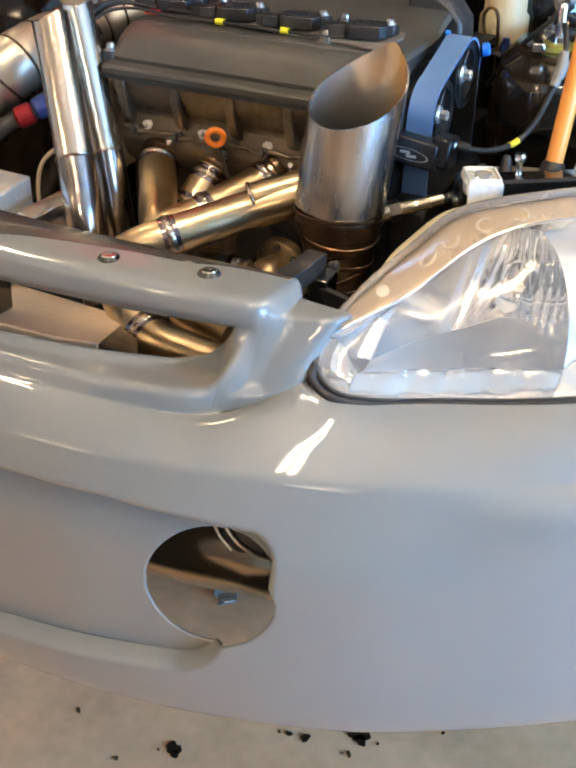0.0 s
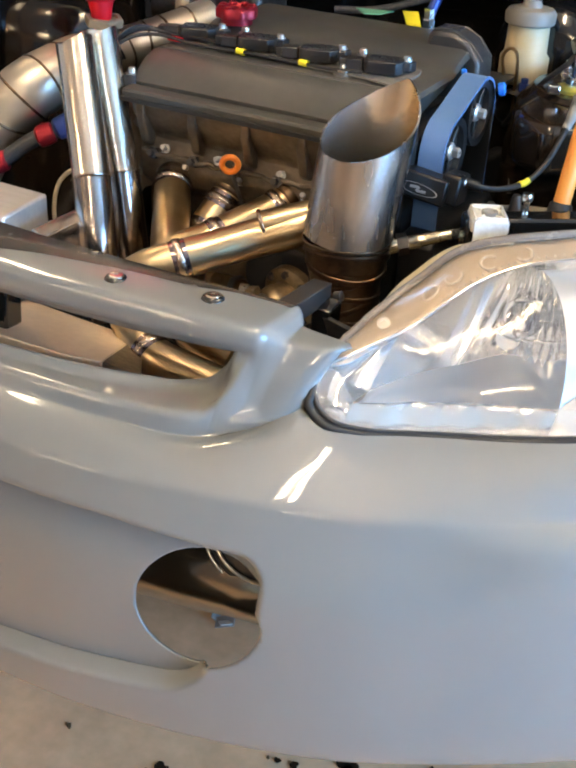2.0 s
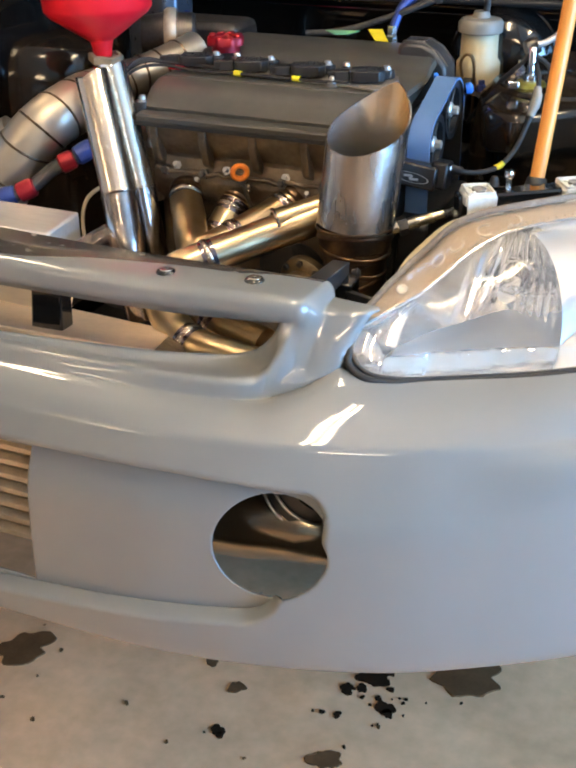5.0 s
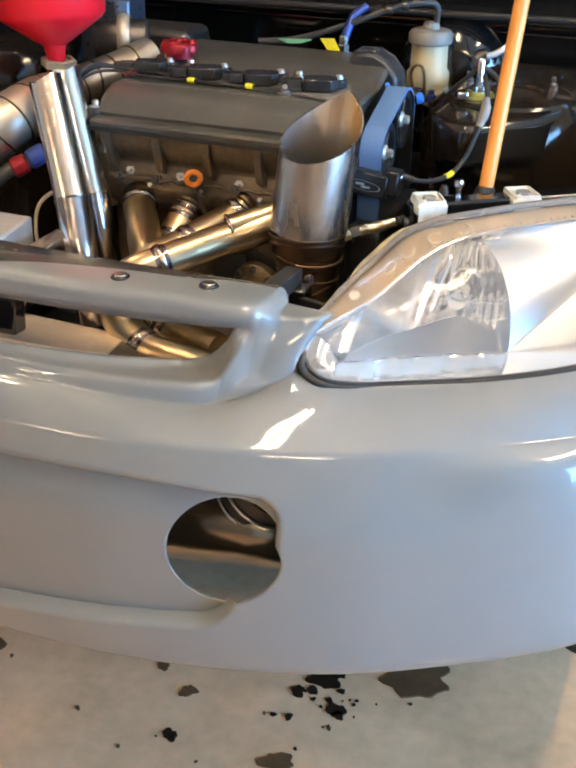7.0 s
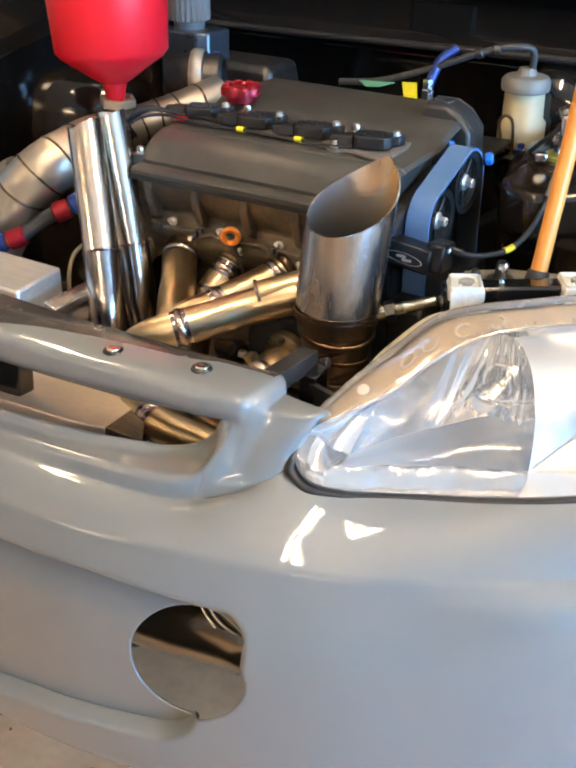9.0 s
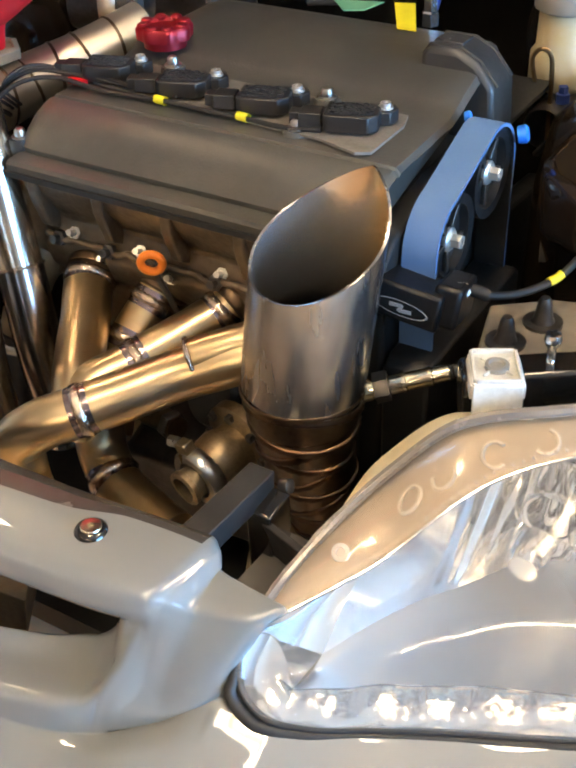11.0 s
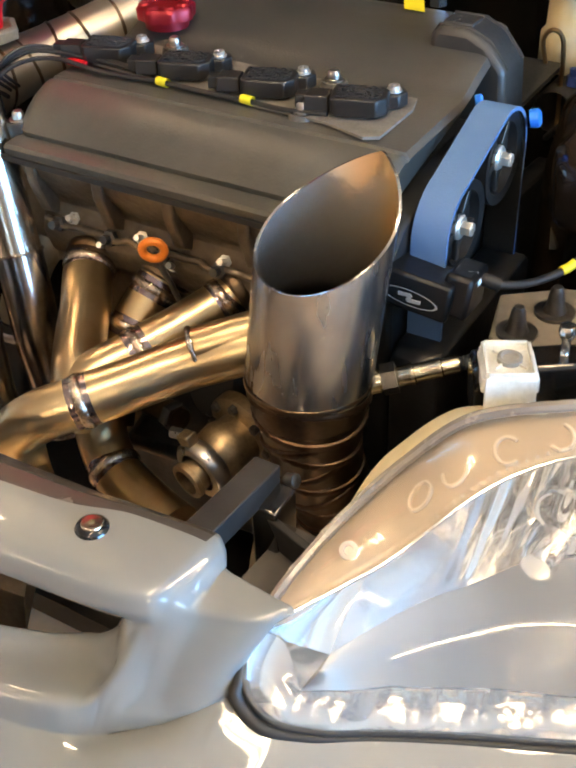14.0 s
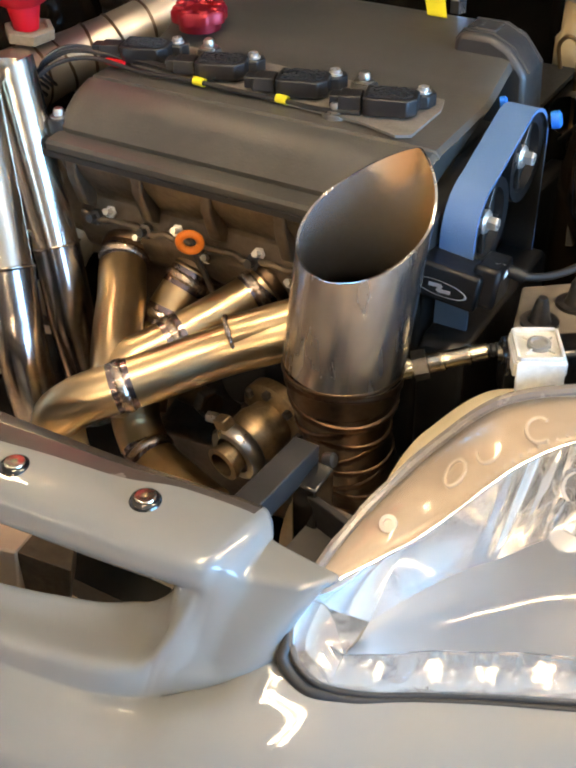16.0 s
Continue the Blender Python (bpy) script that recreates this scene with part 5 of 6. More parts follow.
# ---- engine bay shell ----
def build_bay():
    ob = thing("engine_bay", (-0.55, 1.75, 0.40), "glossy black painted engine bay of the car", "car body")
    # firewall foot carried down out of view, so the floor beneath stays shaded
    bm = bm_new()
    extrude_profile(bm, [(1.72, 0.16), (1.70, 0.80), (1.73, 0.93), (1.72, 0.965), (1.76, 0.975), (1.80, 0.96), (1.80, 0.16)], -1.90, 0.25, 4)
    part("firewall", bm, BLACK_GLOSS, ob, bevel=0.008)
    bm = bm_new()
    extrude_profile(bm, [(1.66, 0.985), (1.68, 1.005), (1.95, 1.06), (1.95, 1.03), (1.70, 0.975)], -1.90, 0.25, 4)
    part("cowl", bm, BLACK_GLOSS, ob, bevel=0.004)
    bm = bm_new()
    sweep(bm, [(-1.3, 1.655, 0.99), (-.9, 1.64, 0.988), (-.5, 1.645, 0.992), (0.2, 1.66, 1.0)], 0.006, 10)
    part("cowl_seal", bm, RUBBER, ob)
    for s in (0, 1):
        x0, x1 = ((-1.90, -1.10), (0.02, 0.25))[s]
        bm = bm_new()
        up = (0.10, 0.0)[s]
        # left fender's unseen lower part is added to block light from the side
        low = (0.16, 0.45)[s]
        prof = [(0.95, low), (0.95, 0.80 + up * 0.8), (1.05, 0.86 + up), (1.35, 0.91 + up), (1.72, 0.95 + up), (1.72, low)]
        extrude_profile(bm, prof, x0, x1)
        part("inner_fender", bm, BLACK_GLOSS, ob, bevel=0.02)
        # shock tower: a rounded drum leaning on the inner fender
        cx = (-1.12, -0.20)[s]
        cy = (1.46, 1.47)[s]
        up = (0.048, 0.028)[s]
        wide = (1.0, 0.85)[s]
        bm = bm_new()
        lathe(bm, [(0.155 * wide, 0.45), (0.150 * wide, 0.80), (0.138 * wide, 0.862), (0.115 * wide, 0.884), (0.06, 0.888), (0.055, 0.878), (0, 0.878)], at(cx, cy, up, 0, 0, 0), 48)
        tow = part("shock_tower", bm, BLACK_SATIN, ob)
        for k in range(3):
            a = 2 * math.pi * k / 3 + 0.6
            bm = bm_new()
            lathe(bm, [(0.009, 0.0), (0.009, 0.002), (0.007, 0.002), (0.007, 0.010), (0.004, 0.011), (0.004, 0.020), (0, 0.020)], at(cx + 0.075 * math.cos(a), cy + 0.075 * math.sin(a), 0.886 + up), 6)
            part("tower_nut", bm, ALU_BRIGHT, tow)
        if s:
            # pressed shelf that joins the tower to the fender
            bm = bm_new()
            edge = [(-0.285, 1.33), (-0.268, 1.298), (-0.222, 1.272), (-0.172, 1.318), (-0.128, 1.358), (-0.095, 1.45), (0.03, 1.52), (0.03, 1.70), (-0.27, 1.70)]
            tops = [bm.verts.new((x, y, 0.905 + 0.03 * (y - 1.3))) for x, y in edge]
            lows = [bm.verts.new((x, y, 0.84)) for x, y in edge]
            bm.faces.new(tops)
            bm.faces.new(lows[::-1])
            for k in range(len(edge)):
                j = (k + 1) % len(edge)
                bm.faces.new((lows[k], lows[j], tops[j], tops[k]))
            bmesh.ops.recalc_face_normals(bm, faces=bm.faces)
            part("tower_shelf", bm, BLACK_SATIN, ob, bevel=0.012)
        mx, my = ((-1.125, 1.45), (-0.235, 1.42))[s]
        bm = bm_new()
        lathe(bm, [(0.024, 0.880), (0.024, 0.890), (0.020, 0.893), (0.012, 0.893)], at(mx, my, up), 28)
        part("strut_washer", bm, YELLOW_ZINC, tow, "yellow zinc-plated strut washer")
        bm = bm_new()
        lathe(bm, [(0.012, 0.892), (0.012, 0.902), (0.006, 0.903), (0.006, 0.940), (0.004, 0.943), (0, 0.943)], at(mx, my, up), 12)
        part("strut_rod", bm, ALU_BRIGHT, tow)
    bm = bm_new()
    add_box(bm, (1.5, 0.75, 0.03), at(-0.55, 1.36, 0.44))
    part("undertray", bm, BLACK_MATT, ob)
    for x in (-1.02, -0.09):
        bm = bm_new()
        add_box(bm, (0.07, 0.80, 0.10), at(x, 1.33, 0.50))
        part("frame_rail", bm, BLACK_GLOSS, ob, bevel=0.008)
    # unseen blocks added to keep side light off the floor under the car
    for x0, x1 in ((-1.90, -1.78), (0.03, 0.13)):
        bm = bm_new()
        add_box(bm, (x1 - x0, 0.74, 0.30), at((x0 + x1) / 2, 1.47, 0.32))
        part("wheel_liner", bm, BLACK_MATT, ob, bevel=0.02)
    # upper cross beam behind the headlight
    bm = bm_new()
    m = aim((-0.235, 1.072, 0.832), (0.06, 1.25, 0.842))
    add_box(bm, (0.030, 0.045, 0.34), m @ at(0, 0, 0.16))
    part("lamp_beam", bm, BLACK_GLOSS, ob, bevel=0.004)
    return ob


build_bay()


def build_hood():
    """The raised hood: a dark panel hinged at the cowl, held up by the stick."""
    ob = thing("hood", (-0.55, 1.82, 1.03), "black underside of the raised car hood", "hood")
    a, c = Vector((0, 1.84, 1.03)), Vector((0, 1.375, 1.765))
    n = (c - a).cross(Vector((1, 0, 0))).normalized()
    bm = bm_new()
    rows = []
    for i in range(13):
        t = i / 12
        rows.append([bm.verts.new(a.lerp(c, t) + Vector((-1.80 + 2.00 * j / 12, 0, 0)) + n * 0.02 * math.sin(math.pi * t) * math.sin(math.pi * j / 12)) for j in range(13)])
    for p, q in zip(rows, rows[1:]):
        for j in range(12):
            bm.faces.new((p[j], p[j + 1], q[j + 1], q[j]))
    part("skin", bm, BLACK_GLOSS, ob, solid=0.003)
    for x0, x1 in ((-1.31, -1.21), (-0.66, -0.54), (0.05, 0.15)):
        bm = bm_new()
        mid = Vector(((x0 + x1) / 2, (a.y + c.y) / 2, (a.z + c.z) / 2))
        add_box(bm, (x1 - x0, 0.02, 0.80), aim((mid.x, a.y, a.z), (mid.x, c.y, c.z)) @ at(0, 0.0, 0.42))
        part("frame_rib", bm, BLACK_MATT, ob, bevel=0.004)
    return ob


build_hood()


def build_gusset():
    ob = thing("frame_gusset", (-0.25, 1.215, 0.80), "dusty tan steel gusset plate with slotted hole", "bracket")
    bm = bm_new()
    pts = [(-0.296, 1.235), (-0.280, 1.170), (-0.258, 1.150), (-0.20, 1.165), (-0.13, 1.20), (-0.11, 1.26), (-0.15, 1.30), (-0.25, 1.27)]
    prism(bm, pts, 0.006, at(0.012, -0.004, 0.800))
    part("plate", bm, material("dusty_primer", (0.22, 0.19, 0.15), 0.55, 0.2, 0.3), ob, bevel=0.002)
    for x, y in ((-0.262, 1.185), (-0.245, 1.228)):
        bm = bm_new()
        lathe(bm, [(0.017, 0.806), (0.017, 0.809), (0.010, 0.809), (0.008, 0.814), (0.006, 0.828), (0.004, 0.832), (0, 0.832)], at(x + 0.012, y - 0.004, 0), 20)
        part("stud", bm, DARK_STEEL, ob)


build_gusset()


def build_pin():
    x, y, z = -0.188, 1.103, 0.848
    ob = thing("ball_stud", (x, y, z), "bright steel ball stud on the lamp beam", "fastener")
    bm = bm_new()
    lathe(bm, [(0.010, 0.0), (0.010, 0.003), (0.005, 0.004), (0.0035, 0.006), (0.0035, 0.020), (0.0055, 0.0225), (0.0066, 0.0270), (0.0055, 0.0315), (0, 0.0335)], at(x, y, z), 20)
    part("stud", bm, ALU_BRIGHT, ob)
    bm = bm_new()
    add_box(bm, (0.028, 0.022, 0.004), at(x, y, z + 0.001, 0, 0, 30))
    part("base", bm, WHITE_METAL, ob, bevel=0.001)


build_pin()


def build_stick():
    a, b = Vector((-0.1628, 1.1438, 0.8355)), Vector((-0.122, 1.36, 1.70))
    ob = thing("prop_stick", tuple(a), "orange varnished stick propped up from the lamp beam", "stick")
    m = aim(a, b)
    L = (b - a).length
    bm = bm_new()
    lathe(bm, [(0, 0.004), (0.0095, 0.004), (0.0098, 0.3), (0.0096, L), (0, L)], m, 24)
    part("stick", bm, ORANGE_STICK, ob)
    bm = bm_new()
    lathe(bm, [(0.0, -0.006), (0.014, -0.006), (0.0145, 0.012), (0.0125, 0.024), (0.0104, 0.026), (0.0098, 0.02)], m, 24)
    part("boot", bm, RUBBER, ob, "black rubber foot")


build_stick()


def build_sensor_cable():
    ob = thing("sensor_cable", (-0.25, 1.16, 0.85), "black sensor cable with yellow tag and grey plug", "cable")
    pts = [(-.288, 1.176, .852), (-.278, 1.178, .850), (-.268, 1.181, .847), (-.250, 1.206, .841), (-.231, 1.2406, .8424), (-.216, 1.265, .862), (-.206, 1.285, .895), (-.2003, 1.300, .922), (-.204, 1.32, .947), (-.215, 1.345, .962)]
    bm = bm_new()
    sweep(bm, pts, 0.0035, 12)
    part("cable", bm, RUBBER, ob)
    bm = bm_new()
    sweep(bm, pts[0:3], 0.0058, 12)
    part("sleeve", bm, RUBBER, ob)
    bm = bm_new()
    sweep(bm, [(-.2350, 1.2335, .8415), (-.231, 1.2406, .8424), (-.2280, 1.2460, .8450)], 0.0040, 12)
    part("tag", bm, YELLOW, ob, "yellow cable tag")
    bm = bm_new()
    sweep(bm, [(-.2045, 1.288, .902), (-.2003, 1.300, .922), (-.2025, 1.311, .937)], 0.010, 14, True, 5, lambda t: 0.0070 if 0.2 < t < 0.8 else 0.0055)
    part("plug", bm, PLUG_GREY, ob, "grey plug")


build_sensor_cable()


def build_reservoir():
    x, y = -0.360, 1.605
    ob = thing("brake_reservoir", (x, y, 0.865), "cream translucent brake fluid reservoir with grey cap", "reservoir")
    bm = bm_new()
    lathe(bm, [(0, 0.868), (0.030, 0.868), (0.036, 0.876), (0.036, 0.905), (0.031, 0.912), (0.030, 0.955), (0.026, 0.958), (0, 0.958)], at(x, y, 0), 32)
    part("bottle", bm, CREAM, ob, "cream plastic bottle with fluid")
    bm = bm_new()
    lathe(bm, [(0.033, 0.952), (0.036, 0.954), (0.0365, 0.968), (0.032, 0.974), (0.015, 0.976), (0.012, 0.986), (0, 0.987)], at(x, y, 0), 40, lambda a, h: 1 + (0.012 * math.cos(20 * a) if 0.953 < h < 0.97 else 0))
    part("cap", bm, material("grey_cap", (0.21, 0.195, 0.165), 0.5), ob, "grey screw cap")
    bm = bm_new()
    lathe(bm, [(0.022, 0.0), (0.024, 0.01), (0.024, 0.10), (0.018, 0.11), (0.018, 0.16), (0, 0.16)], at(x + 0.01, y - 0.075, 0.845, -90, 0, 0), 24)
    mc = part("master_cylinder", bm, DARK_STEEL, ob)
    for dx in (0.02, -0.012):
        bm = bm_new()
        lathe(bm, [(0.008, 0), (0.008, 0.010), (0.0055, 0.011), (0.0055, 0.018), (0, 0.018)], at(x + dx, y - 0.05, 0.868), 6)
        part("fitting", bm, BLUE_ANOD if dx > 0 else ALU_BRIGHT, ob, "anodised hose fitting")
    bm = bm_new()
    sweep(bm, [(x - 0.012, y - 0.05, 0.885), (x - 0.014, y - 0.06, 0.915), (x - 0.002, y - 0.066, 0.928), (x + 0.008, y - 0.062, 0.915), (x + 0.010, y - 0.06, 0.86), (x + 0.012, y - 0.06, 0.80)], 0.0024, 8)
    part("brake_line", bm, material("copper_line", (0.40, 0.26, 0.13), 0.35, 1), ob, "copper brake line")


build_reservoir()


def build_vent_hose():
    ob = thing("breather_hose", (-0.5, 1.56, 0.94), "dark braided hose across the engine bay", "hose")
    bm = bm_new()
    sweep(bm, [(-.64, 1.53, .945), (-.58, 1.55, .950), (-.499, 1.56, .976), (-.42, 1.57, 1.008), (-.372, 1.585, 1.018), (-.352, 1.60, 1.012), (-.352, 1.605, .985)], 0.0052, 12)
    part("hose", bm, material("braided_hose", (0.06, 0.058, 0.055), 0.5, 0.2, 0.5, 150, 0.4, 600), ob)
    for p, q in (((-.405, 1.574, 1.012), (-.372, 1.585, 1.018)), ((-.43, 1.569, 1.004), (-.415, 1.572, 1.009))):
        bm = bm_new()
        lathe(bm, [(0.0055, 0), (0.008, 0.002), (0.008, 0.010), (0.0055, 0.012)], aim(p, q), 10)
        part("fitting", bm, DARK_STEEL, ob)
    bm = bm_new()
    sweep(bm, [(-.495, 1.545, .945), (-.492, 1.555, .965), (-.485, 1.57, .99), (-.470, 1.59, 1.005)], 0.0075, 12)
    part("elbow", bm, BLUE_ANOD, ob, "blue anodised elbow fitting")
    bm = bm_new()
    lathe(bm, [(0.010, 0), (0.010, 0.014), (0.008, 0.016), (0.008, 0.03), (0, 0.03)], at(-.492, 1.54, .935), 6)
    part("nut", bm, ALU_BRIGHT, ob)


build_vent_hose()


def build_bay_bits():
    ob = thing("clutch_hose", (-0.24, 1.46, 0.93), "thin black hoses with bright banjo fitting by the strut", "hose")
    bm = bm_new()
    sweep(bm, [(-.345, 1.50, .83), (-.315, 1.45, .870), (-.280, 1.425, .915), (-.250, 1.42, .945), (-.238, 1.425, .958), (-.21, 1.43, .94), (-.20, 1.40, .91)], 0.0034, 10)
    part("hose", bm, RUBBER, ob)
    bm = bm_new()
    sweep(bm, [(-.235, 1.452, .968), (-.222, 1.458, .972), (-.205, 1.468, .985), (-.195, 1.48, 1.005)], 0.0048, 12)
    part("elbow", bm, ALU, ob, "bright elbow fitting")
    bm = bm_new()
    lathe(bm, [(0, -0.010), (0.012, -0.010), (0.014, 0.0), (0.012, 0.010), (0, 0.010)], at(-.245, 1.462, .962, 0, 70, 30), 20)
    part("coupling", bm, DARK_STEEL, ob)
    bm = bm_new()
    add_box(bm, (0.016, 0.012, 0.012), at(-.252, 1.385, .921, 0, 0, 20))
    part("block", bm, ALU_BRIGHT, ob, bevel=0.002)
    bt = thing("bay_bolt", (-0.271, 1.385, 0.80), "bright flanged bolt in the dark bay", "bolt")
    bm = bm_new()
    lathe(bm, [(0.011, 0.0), (0.011, 0.003), (0.007, 0.004), (0.007, 0.011), (0, 0.012)], at(-0.271, 1.385, 0.805, 50, 0, 20), 18)
    part("head", bm, ALU, bt)
    bm = bm_new()
    add_box(bm, (0.06, 0.05, 0.004), at(-0.265, 1.395, 0.798, 50, 0, 20))
    part("tab", bm, BLACK_MATT, bt)
    bs = thing("brake_booster", (-0.33, 1.66, 0.88), "round black brake booster behind the reservoir", "booster")
    bm = bm_new()
    m = at(-0.335, 1.685, 0.895, 90, 0, 0)
    lathe(bm, [(0, 0.06), (0.05, 0.06), (0.075, 0.045), (0.09, 0.02), (0.092, 0.0), (0.09, -0.02), (0, -0.02)], m, 48)
    part("drum", bm, BLACK_GLOSS, bs)
    bm = bm_new()
    add_torus(bm, 0.093, 0.004, m, 48, 8)
    part("crimp_ring", bm, BLACK_GLOSS, bs)


build_bay_bits()


def build_tapes():
    for nm, pts, mat, lab in (("yellow_tape", [(-.492, 1.458), (-.470, 1.458), (-.503, 1.525), (-.525, 1.519)], YELLOW, "short piece of yellow tape on the valve cover"),
                              ("green_tape", [(-.600, 1.52), (-.545, 1.535), (-.552, 1.50), (-.572, 1.49)], GREEN, "torn piece of green tape on the valve cover")):
        bm = bm_new()
        prism(bm, pts, 0.0012)
        bmesh.ops.subdivide_edges(bm, edges=bm.edges[:], cuts=3, use_grid_fill=True)
        for v in bm.verts:
            v.co.z += 0.9534 + (0.08 * (v.co.y - 1.443) if nm == "yellow_tape" else 0.0)
        tagged(part(nm, bm, mat), lab, "tape")


build_tapes()


# ---- intake side ----
def build_charge_pipe():
    ob = thing("charge_pipe", (-0.97, 1.05, 0.68), "brushed titanium pie-cut charge pipe", "pipe")
    pts = [(-.995, 1.03, .63), (-.977, 1.052, .70), (-.950, 1.073, .77), (-.915, 1.090, .830), (-.885, 1.112, .866), (-.868, 1.160, .884), (-.862, 1.22, .892), (-.845, 1.29, .900), (-.810, 1.35, .915), (-.785, 1.41, .93)]
    path = smooth_path(pts, 6)
    bm = bm_new()
    sweep(bm, pts, 0.040, 40, True, 6, lambda t: 0.041 - 0.011 * step(0.6, 0.8, t))
    part("pipe", bm, TITAN, ob)
    for i in (14, 19, 23, 27, 31, 35, 38, 41, 44, 47, 50):
        bm = bm_new()
        add_torus(bm, 0.0408 - 0.011 * step(0.6, 0.8, i / 54), 0.0020, aim(path[i], path[i + 1]) @ at(0, 0, 0, 8 * (-1) ** i), 44, 6, 0.1, 30)
        part("weld_bead", bm, BRONZE, ob)
    bm = bm_new()
    lathe(bm, [(0.0, -0.004), (0.028, -0.004), (0.028, 0.007), (0.021, 0.009), (0.021, 0.004), (0, 0.004)], at(-.862, 1.255, .938, 4, 4, 20), 6)
    part("hex_neck", bm, material("tan_plastic", (0.34, 0.27, 0.18), 0.45, 0, 0.4, 30, 0.1), ob, "hexagonal filler neck", bevel=0.001)
    # clamp where the lower hose joins
    bm = bm_new()
    lathe(bm, [(0.030, -0.03), (0.032, -0.025), (0.032, 0.012), (0.028, 0.016), (0.028, 0.05), (0, 0.05)], at(-1.01, 1.13, 0.815, 0, 60, 20), 28)
    part("side_port", bm, TITAN, ob)


build_charge_pipe()


def build_funnel():
    ob = thing("funnel", (-0.866, 1.256, 0.925), "bright red plastic funnel standing in the filler neck", "funnel")
    m = aim((-0.866, 1.256, 0.925), (-0.880, 1.266, 1.10))
    bm = bm_new()
    lathe(bm, [(0.028, 0.046), (0.076, 0.078), (0.083, 0.087), (0.089, 0.19), (0.091, 0.24), (0.087, 0.24), (0.086, 0.19), (0.080, 0.089), (0.074, 0.081), (0.026, 0.049)], m, 64)
    part("bowl", bm, RED_PLASTIC, ob)
    bm = bm_new()
    lathe(bm, [(0.011, 0.0), (0.0155, 0.03), (0.018, 0.040), (0.028, 0.046), (0.026, 0.049), (0.015, 0.042), (0.009, 0.0)], m, 48)
    part("spout", bm, RED_PLASTIC, ob)
    bm = bm_new()
    add_torus(bm, 0.091, 0.004, m @ at(0, 0, 0.242), 64, 10)
    part("lip", bm, RED_PLASTIC, ob)


build_funnel()


def build_throttle():
    ob = thing("throttle_body", (-0.86, 1.45, 0.90), "cast aluminium throttle body with clamp ring", "throttle body")
    m = at(-0.84, 1.44, 0.945, 0, 90, 25)
    bm = bm_new()
    lathe(bm, [(0.030, -0.055), (0.032, -0.05), (0.036, -0.02), (0.036, -0.018), (0.040, -0.018), (0.040, 0.006), (0.036, 0.006), (0.036, 0.03), (0.030, 0.035), (0.028, 0.0), (0, 0.0)], m, 44)
    part("body", bm, DARK_STEEL, ob)
    bm = bm_new()
    add_torus(bm, 0.0400, 0.004, m @ at(0, 0, -0.006) @ Matrix.Diagonal((1, 1, 2.6, 1)), 48, 8)
    part("clamp_ring", bm, material("tan_cast_alloy", (0.52, 0.44, 0.33), 0.42, 0.5, 0.3, 20, 0.1, 120), ob, "tan clamp ring")
    bm = bm_new()
    add_box(bm, (0.20, 0.11, 0.10), at(-0.86, 1.58, 0.90), 0.85)
    part("plenum", bm, DARK_STEEL, ob, bevel=0.012)


build_throttle()


def build_catch_can():
    ob = thing("catch_can", (-0.925, 1.52, 0.86), "aluminium oil catch can with a grey breather filter", "catch can")
    bm = bm_new()
    prism(bm, [(-0.965, 1.495), (-0.885, 1.485), (-0.868, 1.50), (-0.868, 1.56), (-0.965, 1.57)], 0.145, at(0, 0, 0.855))
    part("tank", bm, material("dark_blue_grey_steel", (0.10, 0.12, 0.155), 0.30, 0.7, 0.3, 8), ob, bevel=0.004)
    bm = bm_new()
    lathe(bm, [(0.026, 0.0), (0.026, 0.012), (0.034, 0.014), (0.034, 0.085), (0.030, 0.09), (0, 0.09)], at(-0.925, 1.525, 1.0), 48, lambda a, h: 1 + (0.04 * math.cos(24 * a) if 0.013 < h < 0.088 else 0))
    part("filter", bm, material("grey_filter", (0.12, 0.12, 0.115), 0.6), ob, "pleated grey breather filter")
    bm = bm_new()
    sweep(bm, [(-0.868, 1.50, 0.935), (-0.845, 1.48, 0.95), (-0.83, 1.47, 0.975)], 0.008, 12)
    part("fitting", bm, BLUE_ANOD, ob, "blue anodised fitting")
    bm = bm_new()
    sweep(bm, [(-0.872, 1.495, 0.925), (-0.862, 1.47, 0.92), (-0.85, 1.455, 0.905)], 0.009, 12)
    part("fitting", bm, RED_ANOD, ob, "red anodised fitting")


build_catch_can()


def build_end_tank():
    ob = thing("radiator_tank", (-0.90, 0.95, 0.66), "welded bright aluminium radiator end tank", "radiator")
    bm = bm_new()
    prism(bm, [(-1.10, 0.905), (-0.752, 0.905), (-0.762, 0.998), (-1.10, 1.004)], 0.125, at(0, 0, 0.660))
    part("tank", bm, ALU, ob, bevel=0.004)
    bm = bm_new()
    add_box(bm, (0.02, 0.08, 0.10), at(-0.735, 0.965, 0.72, 0, 20, 0))
    part("side_fold", bm, ALU_BRIGHT, ob, bevel=0.002)


build_end_tank()


